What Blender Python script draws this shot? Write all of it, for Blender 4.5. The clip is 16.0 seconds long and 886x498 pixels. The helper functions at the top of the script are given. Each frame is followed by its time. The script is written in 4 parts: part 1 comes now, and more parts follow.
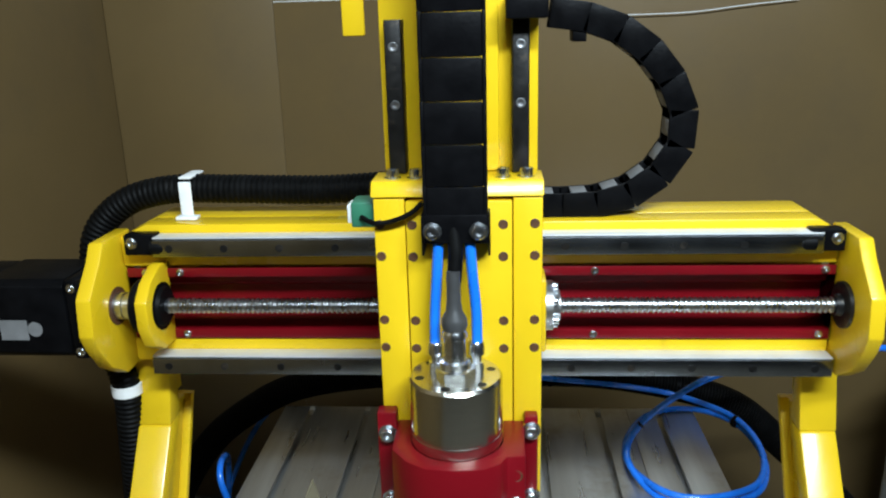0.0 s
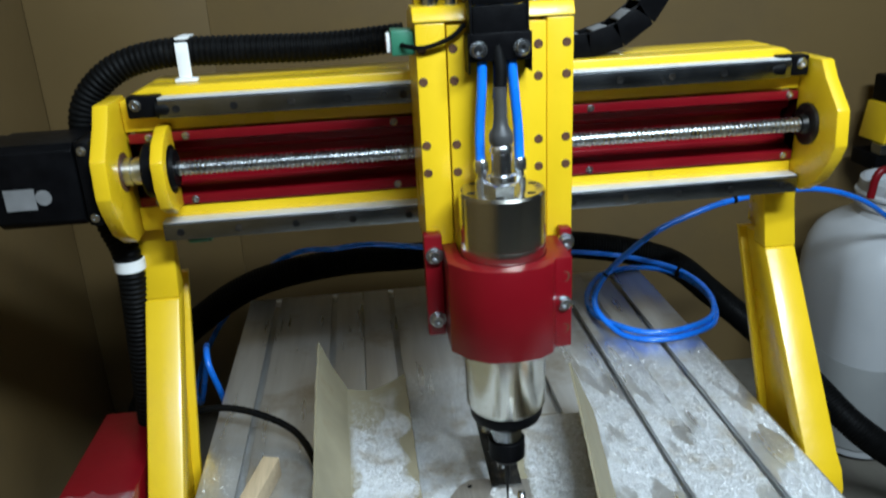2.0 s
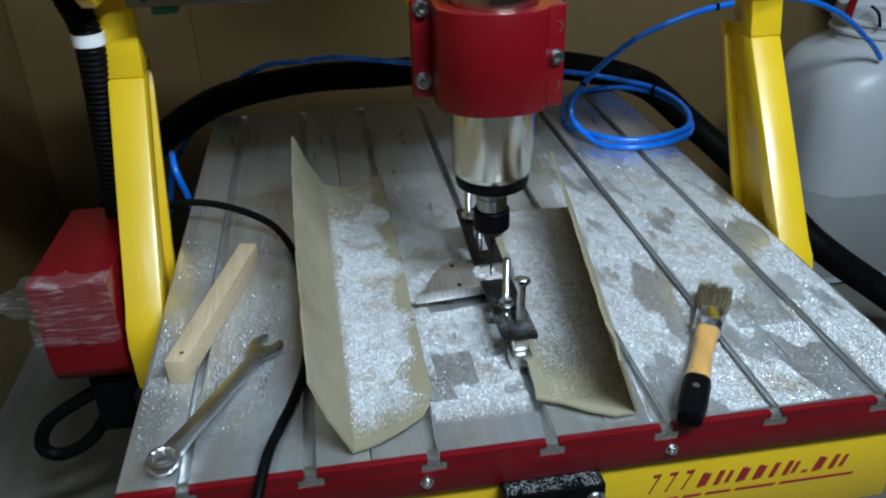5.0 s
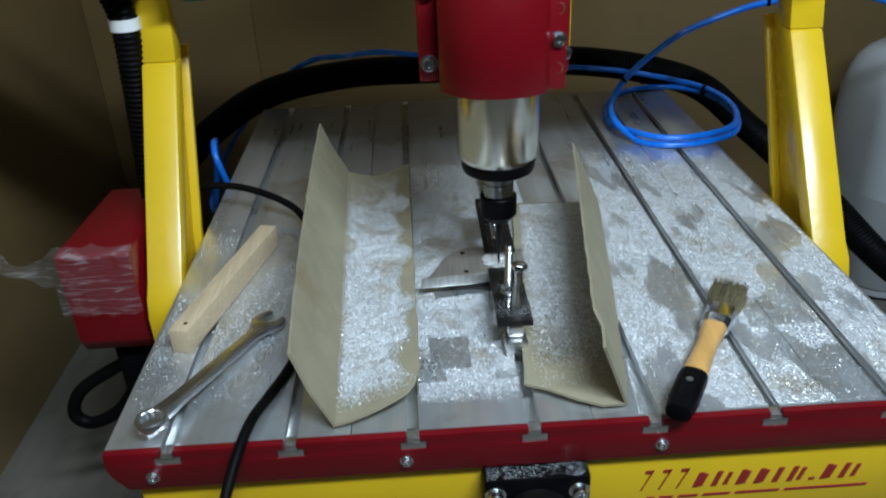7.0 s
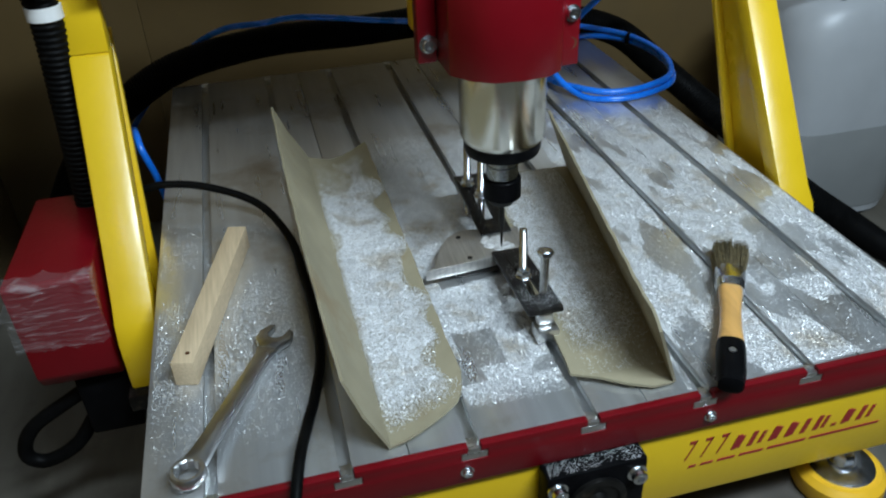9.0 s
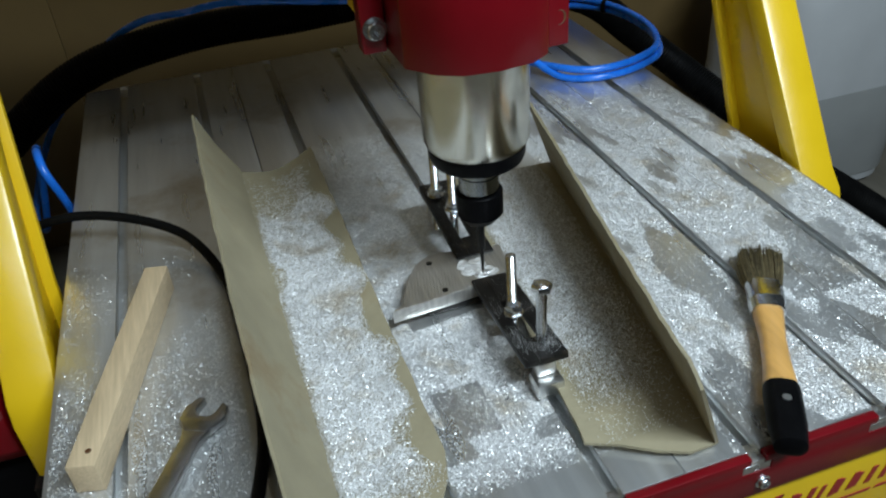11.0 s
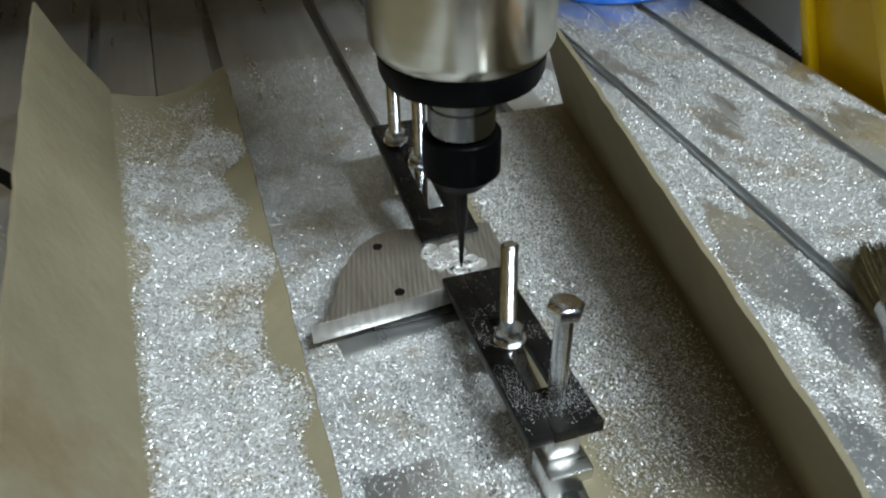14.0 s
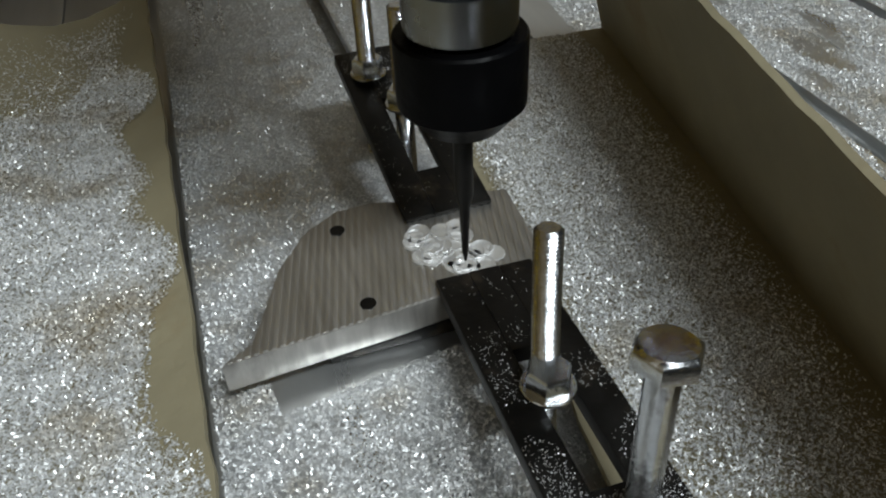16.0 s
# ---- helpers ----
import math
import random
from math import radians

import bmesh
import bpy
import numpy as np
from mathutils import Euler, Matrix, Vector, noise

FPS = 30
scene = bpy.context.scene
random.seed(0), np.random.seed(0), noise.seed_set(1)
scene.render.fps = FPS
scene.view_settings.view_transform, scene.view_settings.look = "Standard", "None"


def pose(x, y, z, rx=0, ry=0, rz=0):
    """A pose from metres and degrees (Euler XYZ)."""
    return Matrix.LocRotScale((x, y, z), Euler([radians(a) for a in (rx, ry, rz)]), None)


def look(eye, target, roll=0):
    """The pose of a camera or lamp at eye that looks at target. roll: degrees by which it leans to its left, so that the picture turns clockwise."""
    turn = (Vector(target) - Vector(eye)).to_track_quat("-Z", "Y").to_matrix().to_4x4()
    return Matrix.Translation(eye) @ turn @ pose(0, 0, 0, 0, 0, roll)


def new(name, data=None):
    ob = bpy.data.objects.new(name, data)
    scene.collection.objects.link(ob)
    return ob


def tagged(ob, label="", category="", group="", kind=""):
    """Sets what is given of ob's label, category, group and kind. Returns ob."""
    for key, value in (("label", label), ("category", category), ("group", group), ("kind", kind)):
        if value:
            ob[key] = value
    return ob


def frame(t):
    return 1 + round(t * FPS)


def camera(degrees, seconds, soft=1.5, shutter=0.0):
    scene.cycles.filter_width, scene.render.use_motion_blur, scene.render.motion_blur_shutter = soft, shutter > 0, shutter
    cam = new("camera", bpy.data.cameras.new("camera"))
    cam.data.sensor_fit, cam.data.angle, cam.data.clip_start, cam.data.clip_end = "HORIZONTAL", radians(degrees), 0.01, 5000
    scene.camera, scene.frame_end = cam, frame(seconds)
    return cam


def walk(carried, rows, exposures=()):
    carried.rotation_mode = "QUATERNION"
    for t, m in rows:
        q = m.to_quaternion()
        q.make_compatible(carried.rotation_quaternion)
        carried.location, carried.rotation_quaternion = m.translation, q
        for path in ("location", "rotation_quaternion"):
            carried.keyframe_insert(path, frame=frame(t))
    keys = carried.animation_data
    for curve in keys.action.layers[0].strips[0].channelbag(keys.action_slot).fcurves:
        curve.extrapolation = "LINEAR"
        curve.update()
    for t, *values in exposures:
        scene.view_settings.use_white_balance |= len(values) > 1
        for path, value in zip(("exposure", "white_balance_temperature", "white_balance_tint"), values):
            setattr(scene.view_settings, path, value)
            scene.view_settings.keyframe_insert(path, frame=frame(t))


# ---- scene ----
cam = camera(58.8, 16.0, soft=2.1, shutter=0.5)
PATH = [
    (0, (0.044, -0.386, 0.958), (-0.1, 1.528, 0.395), -1.6),
    (0.5, (0.003, -0.417, 0.933), (-0.021, 1.514, 0.415), -2.9),
    (1, (-0.051, -0.441, 0.92), (0.079, 1.472, 0.353), -2.9),
    (1.5, (-0.085, -0.45, 0.899), (0.064, 1.441, 0.266), -2.9),
    (2, (-0.112, -0.454, 0.875), (0.06, 1.406, 0.161), -2.8),
    (2.5, (-0.129, -0.448, 0.85), (0.101, 1.38, 0.071), -2.5),
    (3, (-0.15, -0.449, 0.832), (0.133, 1.338, -0.022), -1.9),
    (3.5, (-0.178, -0.453, 0.813), (0.133, 1.291, -0.114), -2.0),
    (4, (-0.192, -0.455, 0.797), (0.156, 1.242, -0.203), -1.7),
    (6.5, (-0.067, -0.507, 0.731), (-0.015, 1.249, -0.226), -1.8),
    (7, (-0.072, -0.496, 0.737), (-0.022, 1.26, -0.219), -2.6),
    (7.5, (-0.102, -0.474, 0.747), (0.032, 1.261, -0.239), -2.9),
    (8, (-0.142, -0.447, 0.748), (0.07, 1.251, -0.288), -2.7),
    (8.5, (-0.171, -0.434, 0.754), (0.136, 1.22, -0.328), -1.8),
    (9, (-0.205, -0.417, 0.763), (0.179, 1.211, -0.333), -2.4),
    (9.2, (-0.212, -0.407, 0.758), (0.195, 1.214, -0.342), -2.5),
    (11.3, (-0.156, -0.256, 0.714), (0.289, 1.314, -0.443), -4.8),
    (11.5, (-0.152, -0.248, 0.713), (0.29, 1.314, -0.455), -4.5),
    (12, (-0.151, -0.228, 0.7), (0.357, 1.284, -0.507), -1.8),
    (12.5, (-0.143, -0.2, 0.681), (0.365, 1.308, -0.531), -1.1),
    (13, (-0.136, -0.164, 0.65), (0.345, 1.354, -0.56), -0.9),
    (13.5, (-0.122, -0.122, 0.618), (0.364, 1.4, -0.585), -0.5),
    (14, (-0.099, -0.079, 0.584), (0.381, 1.423, -0.646), -1.0),
    (14.5, (-0.084, -0.035, 0.553), (0.381, 1.446, -0.707), -1.4),
    (15, (-0.068, 0.003, 0.527), (0.403, 1.464, -0.754), -1.3),
    (15.5, (-0.062, 0.028, 0.5), (0.388, 1.49, -0.788), -2.2),
    (16, (-0.057, 0.034, 0.496), (0.382, 1.498, -0.793), -2.7),
]
walk(cam, [(t, look(eye, target, roll)) for t, eye, target, roll in PATH], [(0, 0.01, 6350, 10), (1.5, -0.02, 6250, 10), (2.5, -0.13, 6050, 10), (4, -0.31, 5950, 10), (9, -0.37, 6150, 10), (11.5, -0.45, 6550, 10), (12.5, -0.49, 6700, 10), (14.5, -0.63, 6950, 12), (16, -0.89, 7150, 14)])

# ---- world and light ----
FLOOR = -0.15
STAND = 0.088
world = bpy.data.worlds.new("room_air")
scene.world = world
world.use_nodes = True
world.node_tree.nodes["Background"].inputs[0].default_value = (0.75, 0.88, 1.0, 1)
world.node_tree.nodes["Background"].inputs[1].default_value = 0.05


def area_light(name, eye, target, sx, sy, power, colour):
    d = bpy.data.lights.new(name, "AREA")
    d.shape, d.size, d.size_y, d.energy, d.color = "RECTANGLE", sx, sy, power, colour
    ob = new(name, d)
    ob.matrix_world = look(eye, target)
    return ob


area_light("ceiling_tube_light", (0.42, -0.74, 1.72), (0.10, 0.55, 0.45), 0.9, 0.10, 48, (0.81, 0.96, 1.05))
area_light("far_tube_light", (-0.45, -1.15, 2.0), (-0.35, -0.75, 0.3), 0.5, 0.10, 4, (0.81, 0.96, 1.05))

# ---- materials ----


def material(name, base, rough=0.5, metal=0.0, vary=0.15, scale=30.0, bump=0.0, bump_scale=200.0, stretch=(1, 1, 1), dark=None, dark_at=(0.55, 0.7), dark_scale=6.0, spec=0.5, coat=0.0, rough_vary=0.1, island=0.0):
    """Base colour broken up at two scales, with worn patches and a fine relief."""
    m = bpy.data.materials.new(name)
    m.use_nodes = True
    n, l = m.node_tree.nodes, m.node_tree.links
    p = n["Principled BSDF"]
    p.inputs["Metallic"].default_value = metal
    p.inputs["Specular IOR Level"].default_value = spec
    p.inputs["Coat Weight"].default_value = coat
    p.inputs["Coat Roughness"].default_value = 0.12
    co = n.new("ShaderNodeTexCoord")
    mp = n.new("ShaderNodeMapping")
    mp.inputs["Scale"].default_value = stretch
    l.new(co.outputs["Object"], mp.inputs["Vector"])
    t1 = n.new("ShaderNodeTexNoise")
    t1.inputs["Scale"].default_value, t1.inputs["Detail"].default_value = scale, 5
    l.new(mp.outputs[0], t1.inputs["Vector"])
    r1 = n.new("ShaderNodeValToRGB")
    c = [min(1, v * (1 - vary)) for v in base], [min(1, v * (1 + vary)) for v in base]
    r1.color_ramp.elements[0].position, r1.color_ramp.elements[1].position = 0.3, 0.7
    r1.color_ramp.elements[0].color, r1.color_ramp.elements[1].color = (*c[0], 1), (*c[1], 1)
    l.new(t1.outputs["Fac"], r1.inputs["Fac"])
    out = r1.outputs["Color"]
    if dark:
        t2 = n.new("ShaderNodeTexNoise")
        t2.inputs["Scale"].default_value, t2.inputs["Detail"].default_value = dark_scale, 8
        t2.inputs["Roughness"].default_value = 0.65
        l.new(co.outputs["Object"], t2.inputs["Vector"])
        r2 = n.new("ShaderNodeMapRange")
        r2.inputs["From Min"].default_value, r2.inputs["From Max"].default_value = dark_at
        l.new(t2.outputs["Fac"], r2.inputs["Value"])
        mx = n.new("ShaderNodeMix")
        mx.data_type = "RGBA"
        l.new(r2.outputs[0], mx.inputs["Factor"])
        l.new(out, mx.inputs["A"])
        mx.inputs["B"].default_value = (*dark, 1)
        out = mx.outputs["Result"]
    if island:
        g = n.new("ShaderNodeNewGeometry")
        hs = n.new("ShaderNodeHueSaturation")
        mr = n.new("ShaderNodeMapRange")
        mr.inputs["To Min"].default_value, mr.inputs["To Max"].default_value = 1 - island, 1 + island
        l.new(g.outputs["Random Per Island"], mr.inputs["Value"])
        l.new(mr.outputs[0], hs.inputs["Value"])
        l.new(out, hs.inputs["Color"])
        out = hs.outputs["Color"]
    l.new(out, p.inputs["Base Color"])
    rr = n.new("ShaderNodeMapRange")
    rr.inputs["To Min"].default_value, rr.inputs["To Max"].default_value = max(0.02, rough - rough_vary), min(1, rough + rough_vary)
    l.new(t1.outputs["Fac"], rr.inputs["Value"])
    l.new(rr.outputs[0], p.inputs["Roughness"])
    if bump:
        t3 = n.new("ShaderNodeTexNoise")
        t3.inputs["Scale"].default_value, t3.inputs["Detail"].default_value = bump_scale, 4
        l.new(mp.outputs[0], t3.inputs["Vector"])
        b = n.new("ShaderNodeBump")
        b.inputs["Strength"].default_value, b.inputs["Distance"].default_value = bump, 0.001
        l.new(t3.outputs["Fac"], b.inputs["Height"])
        l.new(b.outputs[0], p.inputs["Normal"])
    return m


YELLOW = material("yellow_enamel", (0.74, 0.48, 0.009), 0.30, vary=0.05, scale=12, bump=0.25, bump_scale=90, dark=(0.42, 0.27, 0.02), dark_at=(0.66, 0.86), dark_scale=22, coat=0.15)
RED = material("red_enamel", (0.155, 0.002, 0.006), 0.34, vary=0.12, scale=14, bump=0.2, bump_scale=120, dark=(0.34, 0.08, 0.08), dark_at=(0.70, 0.95), dark_scale=40, spec=0.35)
ALU = material("milled_aluminium", (0.70, 0.71, 0.71), 0.30, 0.85, vary=0.10, scale=60, stretch=(1, 0.08, 1), bump=0.15, bump_scale=300, dark=(0.42, 0.36, 0.27), dark_at=(0.54, 0.76), dark_scale=8)
ALU_PLAIN = material("plain_aluminium", (0.72, 0.72, 0.71), 0.30, 1.0, vary=0.08, scale=80, stretch=(1, 12, 1), bump=0.1, bump_scale=400)
STEEL = material("bright_steel", (0.60, 0.61, 0.62), 0.32, 1.0, vary=0.12, scale=40, dark=(0.30, 0.28, 0.26), dark_at=(0.6, 0.8), dark_scale=60)
ZINC = material("zinc_plated_steel", (0.70, 0.72, 0.74), 0.22, 1.0, vary=0.12, scale=120, bump=0.2, bump_scale=600)
CHROME = material("polished_spindle_steel", (0.60, 0.58, 0.51), 0.20, 1.0, rough_vary=0.03, vary=0.06, scale=30, stretch=(1, 1, 30), dark=(0.5, 0.46, 0.38), dark_at=(0.6, 0.9), dark_scale=20)
RAIL = material("ground_rail_steel", (0.30, 0.32, 0.34), 0.24, 1.0, vary=0.10, scale=30, dark=(0.22, 0.21, 0.2), dark_at=(0.55, 0.8), dark_scale=30)
SCREW = material("rolled_screw_steel", (0.40, 0.41, 0.42), 0.28, 1.0, vary=0.15, scale=60)
# pale copy of the rail steel: lamp light on the rail tops, put into colour
RAILTOP = material("lit_rail_top", (0.78, 0.79, 0.80), 0.5, 0.45, vary=0.06, scale=40)
BLACKSTEEL = material("blackened_steel", (0.016, 0.015, 0.014), 0.42, 0.6, vary=0.4, scale=80, dark=(0.11, 0.085, 0.06), dark_at=(0.56, 0.78), dark_scale=55, bump=0.2)
BLACK = material("black_plastic", (0.0035, 0.0035, 0.004), 0.36, vary=0.3, scale=50, bump=0.2, bump_scale=300, spec=0.05)
RUBBER = material("black_rubber", (0.0035, 0.0035, 0.0035), 0.5, vary=0.3, scale=60, dark=(0.018, 0.017, 0.015), dark_at=(0.62, 0.85), dark_scale=25, spec=0.07)
BLUE = material("blue_polyurethane_hose", (0.012, 0.17, 0.75), 0.28, vary=0.1, scale=30, coat=0.2)
GREYCABLE = material("grey_cable_gland", (0.17, 0.17, 0.17), 0.5, vary=0.15, scale=60)
GLAND = material("dark_grey_gland_rubber", (0.045, 0.045, 0.045), 0.4, vary=0.2, scale=60)
CARD = material("grey_beige_card", (0.315, 0.275, 0.18), 0.75, vary=0.10, scale=25, bump=0.5, bump_scale=160, dark=(0.27, 0.20, 0.11), dark_at=(0.56, 0.72), dark_scale=12)
WOOD = material("pale_planed_wood", (0.56, 0.43, 0.27), 0.6, vary=0.14, scale=40, stretch=(12, 0.6, 12), bump=0.25, bump_scale=90, dark=(0.42, 0.26, 0.12), dark_at=(0.66, 0.84), dark_scale=18)
HANDLE = material("lacquered_brush_wood", (0.62, 0.34, 0.10), 0.35, vary=0.14, scale=30, stretch=(6, 0.5, 6), coat=0.3)
BRISTLE = material("dusty_bristles", (0.15, 0.12, 0.06), 0.8, vary=0.3, scale=200, island=0.5)
WALL = material("brown_fibreboard", (0.170, 0.113, 0.046), 0.33, vary=0.06, scale=5, bump=0.25, bump_scale=40, dark=(0.115, 0.08, 0.04), dark_at=(0.5, 0.85), dark_scale=2.5, rough_vary=0.08)
FLOORMAT = material("worn_grey_floorboard", (0.135, 0.122, 0.098), 0.7, vary=0.2, scale=20, stretch=(1, 0.2, 1), bump=0.5, bump_scale=80, dark=(0.09, 0.078, 0.062), dark_at=(0.52, 0.7), dark_scale=8)
STANDMAT = material("dark_stained_board", (0.07, 0.06, 0.05), 0.6, vary=0.2, scale=30, bump=0.3, bump_scale=60)
GREEN = material("green_terminal_plastic", (0.03, 0.16, 0.09), 0.45, vary=0.15, scale=60)
WHITE = material("white_paper_label", (0.78, 0.78, 0.76), 0.6, vary=0.05, scale=80)
PADYELLOW = material("yellow_pad_rubber", (0.85, 0.48, 0.02), 0.45, vary=0.08, scale=40)
INK = material("dark_red_lettering", (0.30, 0.02, 0.02), 0.45, vary=0.08, scale=60)
CANISTER = material("translucent_white_polyethylene", (0.44, 0.45, 0.46), 0.38, vary=0.05, scale=12, bump=0.1, bump_scale=40)
COOLANT = material("polyethylene_over_coolant", (0.25, 0.255, 0.25), 0.38, vary=0.05, scale=12, bump=0.1, bump_scale=40)
CHIP = material("aluminium_chips", (0.86, 0.87, 0.88), 0.40, 0.42, vary=0.10, scale=90, island=0.32, dark=(0.50, 0.42, 0.30), dark_at=(0.53, 0.74), dark_scale=24, rough_vary=0.1)
MILLED = material("face_milled_aluminium", (0.60, 0.58, 0.55), 0.36, 0.85, vary=0.16, scale=70, stretch=(5, 0.3, 1), bump=0.35, bump_scale=70)
HOLE = material("dark_bore", (0.09, 0.035, 0.012), 0.6, vary=0.3, scale=200)
FRESH = material("freshly_cut_aluminium", (0.90, 0.90, 0.90), 0.34, 0.6, vary=0.06, scale=300, bump=0.6, bump_scale=260)
OILY = material("oily_dark_patch", (0.10, 0.09, 0.075), 0.35, 0.6, vary=0.4, scale=120)


def film_material():
    m = bpy.data.materials.new("clear_stretch_film")
    m.use_nodes = True
    n, l = m.node_tree.nodes, m.node_tree.links
    p = n["Principled BSDF"]
    p.inputs["Base Color"].default_value = (0.85, 0.83, 0.84, 1)
    p.inputs["Roughness"].default_value = 0.16
    t = n.new("ShaderNodeTexNoise")
    co, mp = n.new("ShaderNodeTexCoord"), n.new("ShaderNodeMapping")
    mp.inputs["Rotation"].default_value, mp.inputs["Scale"].default_value = (0.4, 0.7, 0.3), (9, 9, 60)
    l.new(co.outputs["Object"], mp.inputs["Vector"])
    l.new(mp.outputs[0], t.inputs["Vector"])
    t.inputs["Scale"].default_value, t.inputs["Detail"].default_value, t.inputs["Distortion"].default_value = 2.2, 3, 1.4
    r = n.new("ShaderNodeMapRange")
    r.inputs["From Min"].default_value, r.inputs["From Max"].default_value = 0.52, 0.72
    r.inputs["To Min"].default_value, r.inputs["To Max"].default_value = 0.04, 0.26
    l.new(t.outputs["Fac"], r.inputs["Value"])
    l.new(r.outputs[0], p.inputs["Alpha"])
    b = n.new("ShaderNodeBump")
    b.inputs["Strength"].default_value, b.inputs["Distance"].default_value = 0.6, 0.006
    l.new(t.outputs["Fac"], b.inputs["Height"])
    l.new(b.outputs[0], p.inputs["Normal"])
    return m


FILM = film_material()

# ---- builders ----


def box(x0, x1, y0, y1, z0, z1, bevel=0.001):
    bm = bmesh.new()
    bmesh.ops.create_cube(bm, size=1)
    bmesh.ops.transform(bm, matrix=Matrix.Translation(((x0 + x1) / 2, (y0 + y1) / 2, (z0 + z1) / 2)) @ Matrix.Diagonal((abs(x1 - x0), abs(y1 - y0), abs(z1 - z0), 1)), verts=bm.verts)
    if bevel:
        bmesh.ops.bevel(bm, geom=bm.edges[:], offset=bevel, segments=2, affect="EDGES", profile=0.5)
    return bm


def prism(poly, axis, a, b, bevel=0.001):
    """A polygon drawn in the two other axes, drawn out along one axis from a to b."""
    bm = bmesh.new()

    def at(u, v, w):
        return {"x": (w, u, v), "y": (u, w, v), "z": (u, v, w)}[axis]

    lo = [bm.verts.new(at(u, v, a)) for u, v in poly]
    hi = [bm.verts.new(at(u, v, b)) for u, v in poly]
    k = len(poly)
    bm.faces.new(lo)
    bm.faces.new(hi[::-1])
    for i in range(k):
        bm.faces.new((lo[i], hi[i], hi[(i + 1) % k], lo[(i + 1) % k]))
    bmesh.ops.recalc_face_normals(bm, faces=bm.faces[:])
    if bevel:
        es = [e for e in bm.edges if len(e.link_faces) == 2 and e.calc_face_angle(0) > 0.5]
        bmesh.ops.bevel(bm, geom=es, offset=bevel, segments=2, affect="EDGES", profile=0.5)
    return bm


def frame_to(p, q):
    p, q = Vector(p), Vector(q)
    return Matrix.Translation(p) @ (q - p).to_track_quat("Z", "Y").to_matrix().to_4x4()


def lathe(profile, p=(0, 0, 0), q=(0, 0, 1), seg=32, turn=0.0):
    """Rings of (height, radius) about the line from p towards q."""
    bm = bmesh.new()
    m = frame_to(p, q)
    rings = []
    for h, r in profile:
        rings.append([bm.verts.new(m @ Vector((r * math.cos(turn + 2 * math.pi * i / seg), r * math.sin(turn + 2 * math.pi * i / seg), h))) for i in range(seg)])
    for a, b in zip(rings, rings[1:]):
        for i in range(seg):
            bm.faces.new((a[i], a[(i + 1) % seg], b[(i + 1) % seg], b[i]))
    bm.faces.new(rings[0][::-1])
    bm.faces.new(rings[-1])
    bmesh.ops.recalc_face_normals(bm, faces=bm.faces[:])
    return bm


def rod(p, q, r, seg=20, chamfer=0.0008):
    h = (Vector(q) - Vector(p)).length
    c = min(chamfer, h / 3, r / 2)
    return lathe([(0, r - c), (c, r), (h - c, r), (h, r - c)], p, q, seg)


def spline(points, steps=8):
    """Points on a smooth line through the given ones."""
    pts = [Vector(p) for p in points]
    pts = [2 * pts[0] - pts[1]] + pts + [2 * pts[-1] - pts[-2]]
    out = []
    for i in range(1, len(pts) - 2):
        a, b, c, d = pts[i - 1 : i + 3]
        for s in range(steps):
            t = s / steps
            out.append(0.5 * (2 * b + (c - a) * t + (2 * a - 5 * b + 4 * c - d) * t * t + (3 * b - a - 3 * c + d) * t**3))
    return out + [pts[-2]]


def evenly(points, step):
    d, out, acc = 0.0, [points[0]], 0.0
    for a, b in zip(points, points[1:]):
        seg = (b - a).length
        while acc + seg >= step:
            a = a + (b - a) * ((step - acc) / seg)
            seg = (b - a).length
            out.append(a)
            acc = 0.0
        acc += seg
    return out


def sweep(points, radii, seg=12):
    bm = bmesh.new()
    rings, up = [], Vector((0.13, 0.2, 0.97))
    for i, p in enumerate(points):
        d = (points[min(i + 1, len(points) - 1)] - points[max(i - 1, 0)]).normalized()
        s = d.cross(up).normalized()
        up = s.cross(d).normalized()
        rings.append([bm.verts.new(p + radii[i] * (math.cos(2 * math.pi * k / seg) * s + math.sin(2 * math.pi * k / seg) * up)) for k in range(seg)])
    for a, b in zip(rings, rings[1:]):
        for i in range(seg):
            bm.faces.new((a[i], a[(i + 1) % seg], b[(i + 1) % seg], b[i]))
    bm.faces.new(rings[0])
    bm.faces.new(rings[-1])
    bmesh.ops.recalc_face_normals(bm, faces=bm.faces[:])
    return bm


def hose(points, r, seg=12, steps=8):
    pts = spline(points, steps)
    return sweep(pts, [r] * len(pts), seg)


def corrugated(points, r, pitch=0.0062, seg=20):
    pts = evenly(spline(points, 24), pitch / 4)
    return sweep(pts, [r * (1.0, 1.0, 0.93, 0.93)[i % 4] for i in range(len(pts))], seg)


def hexagon(p, q, r, h0=0.0):
    h = (Vector(q) - Vector(p)).length
    return lathe([(h0, r), (h * 0.82, r), (h, r * 0.86)], p, q, 6)


def merged(*bms):
    out = bmesh.new()
    for b in bms:
        me = bpy.data.meshes.new("tmp")
        b.to_mesh(me)
        out.from_mesh(me)
        bpy.data.meshes.remove(me)
        b.free()
    return out


PLACES = {}


def thing(name, label, category, at=(0, 0, 0), group="", kind=""):
    ob = new(name)
    ob.empty_display_size = 0.02
    ob.location = at
    PLACES[ob.name] = Vector(at)
    return tagged(ob, label, category, group, kind)


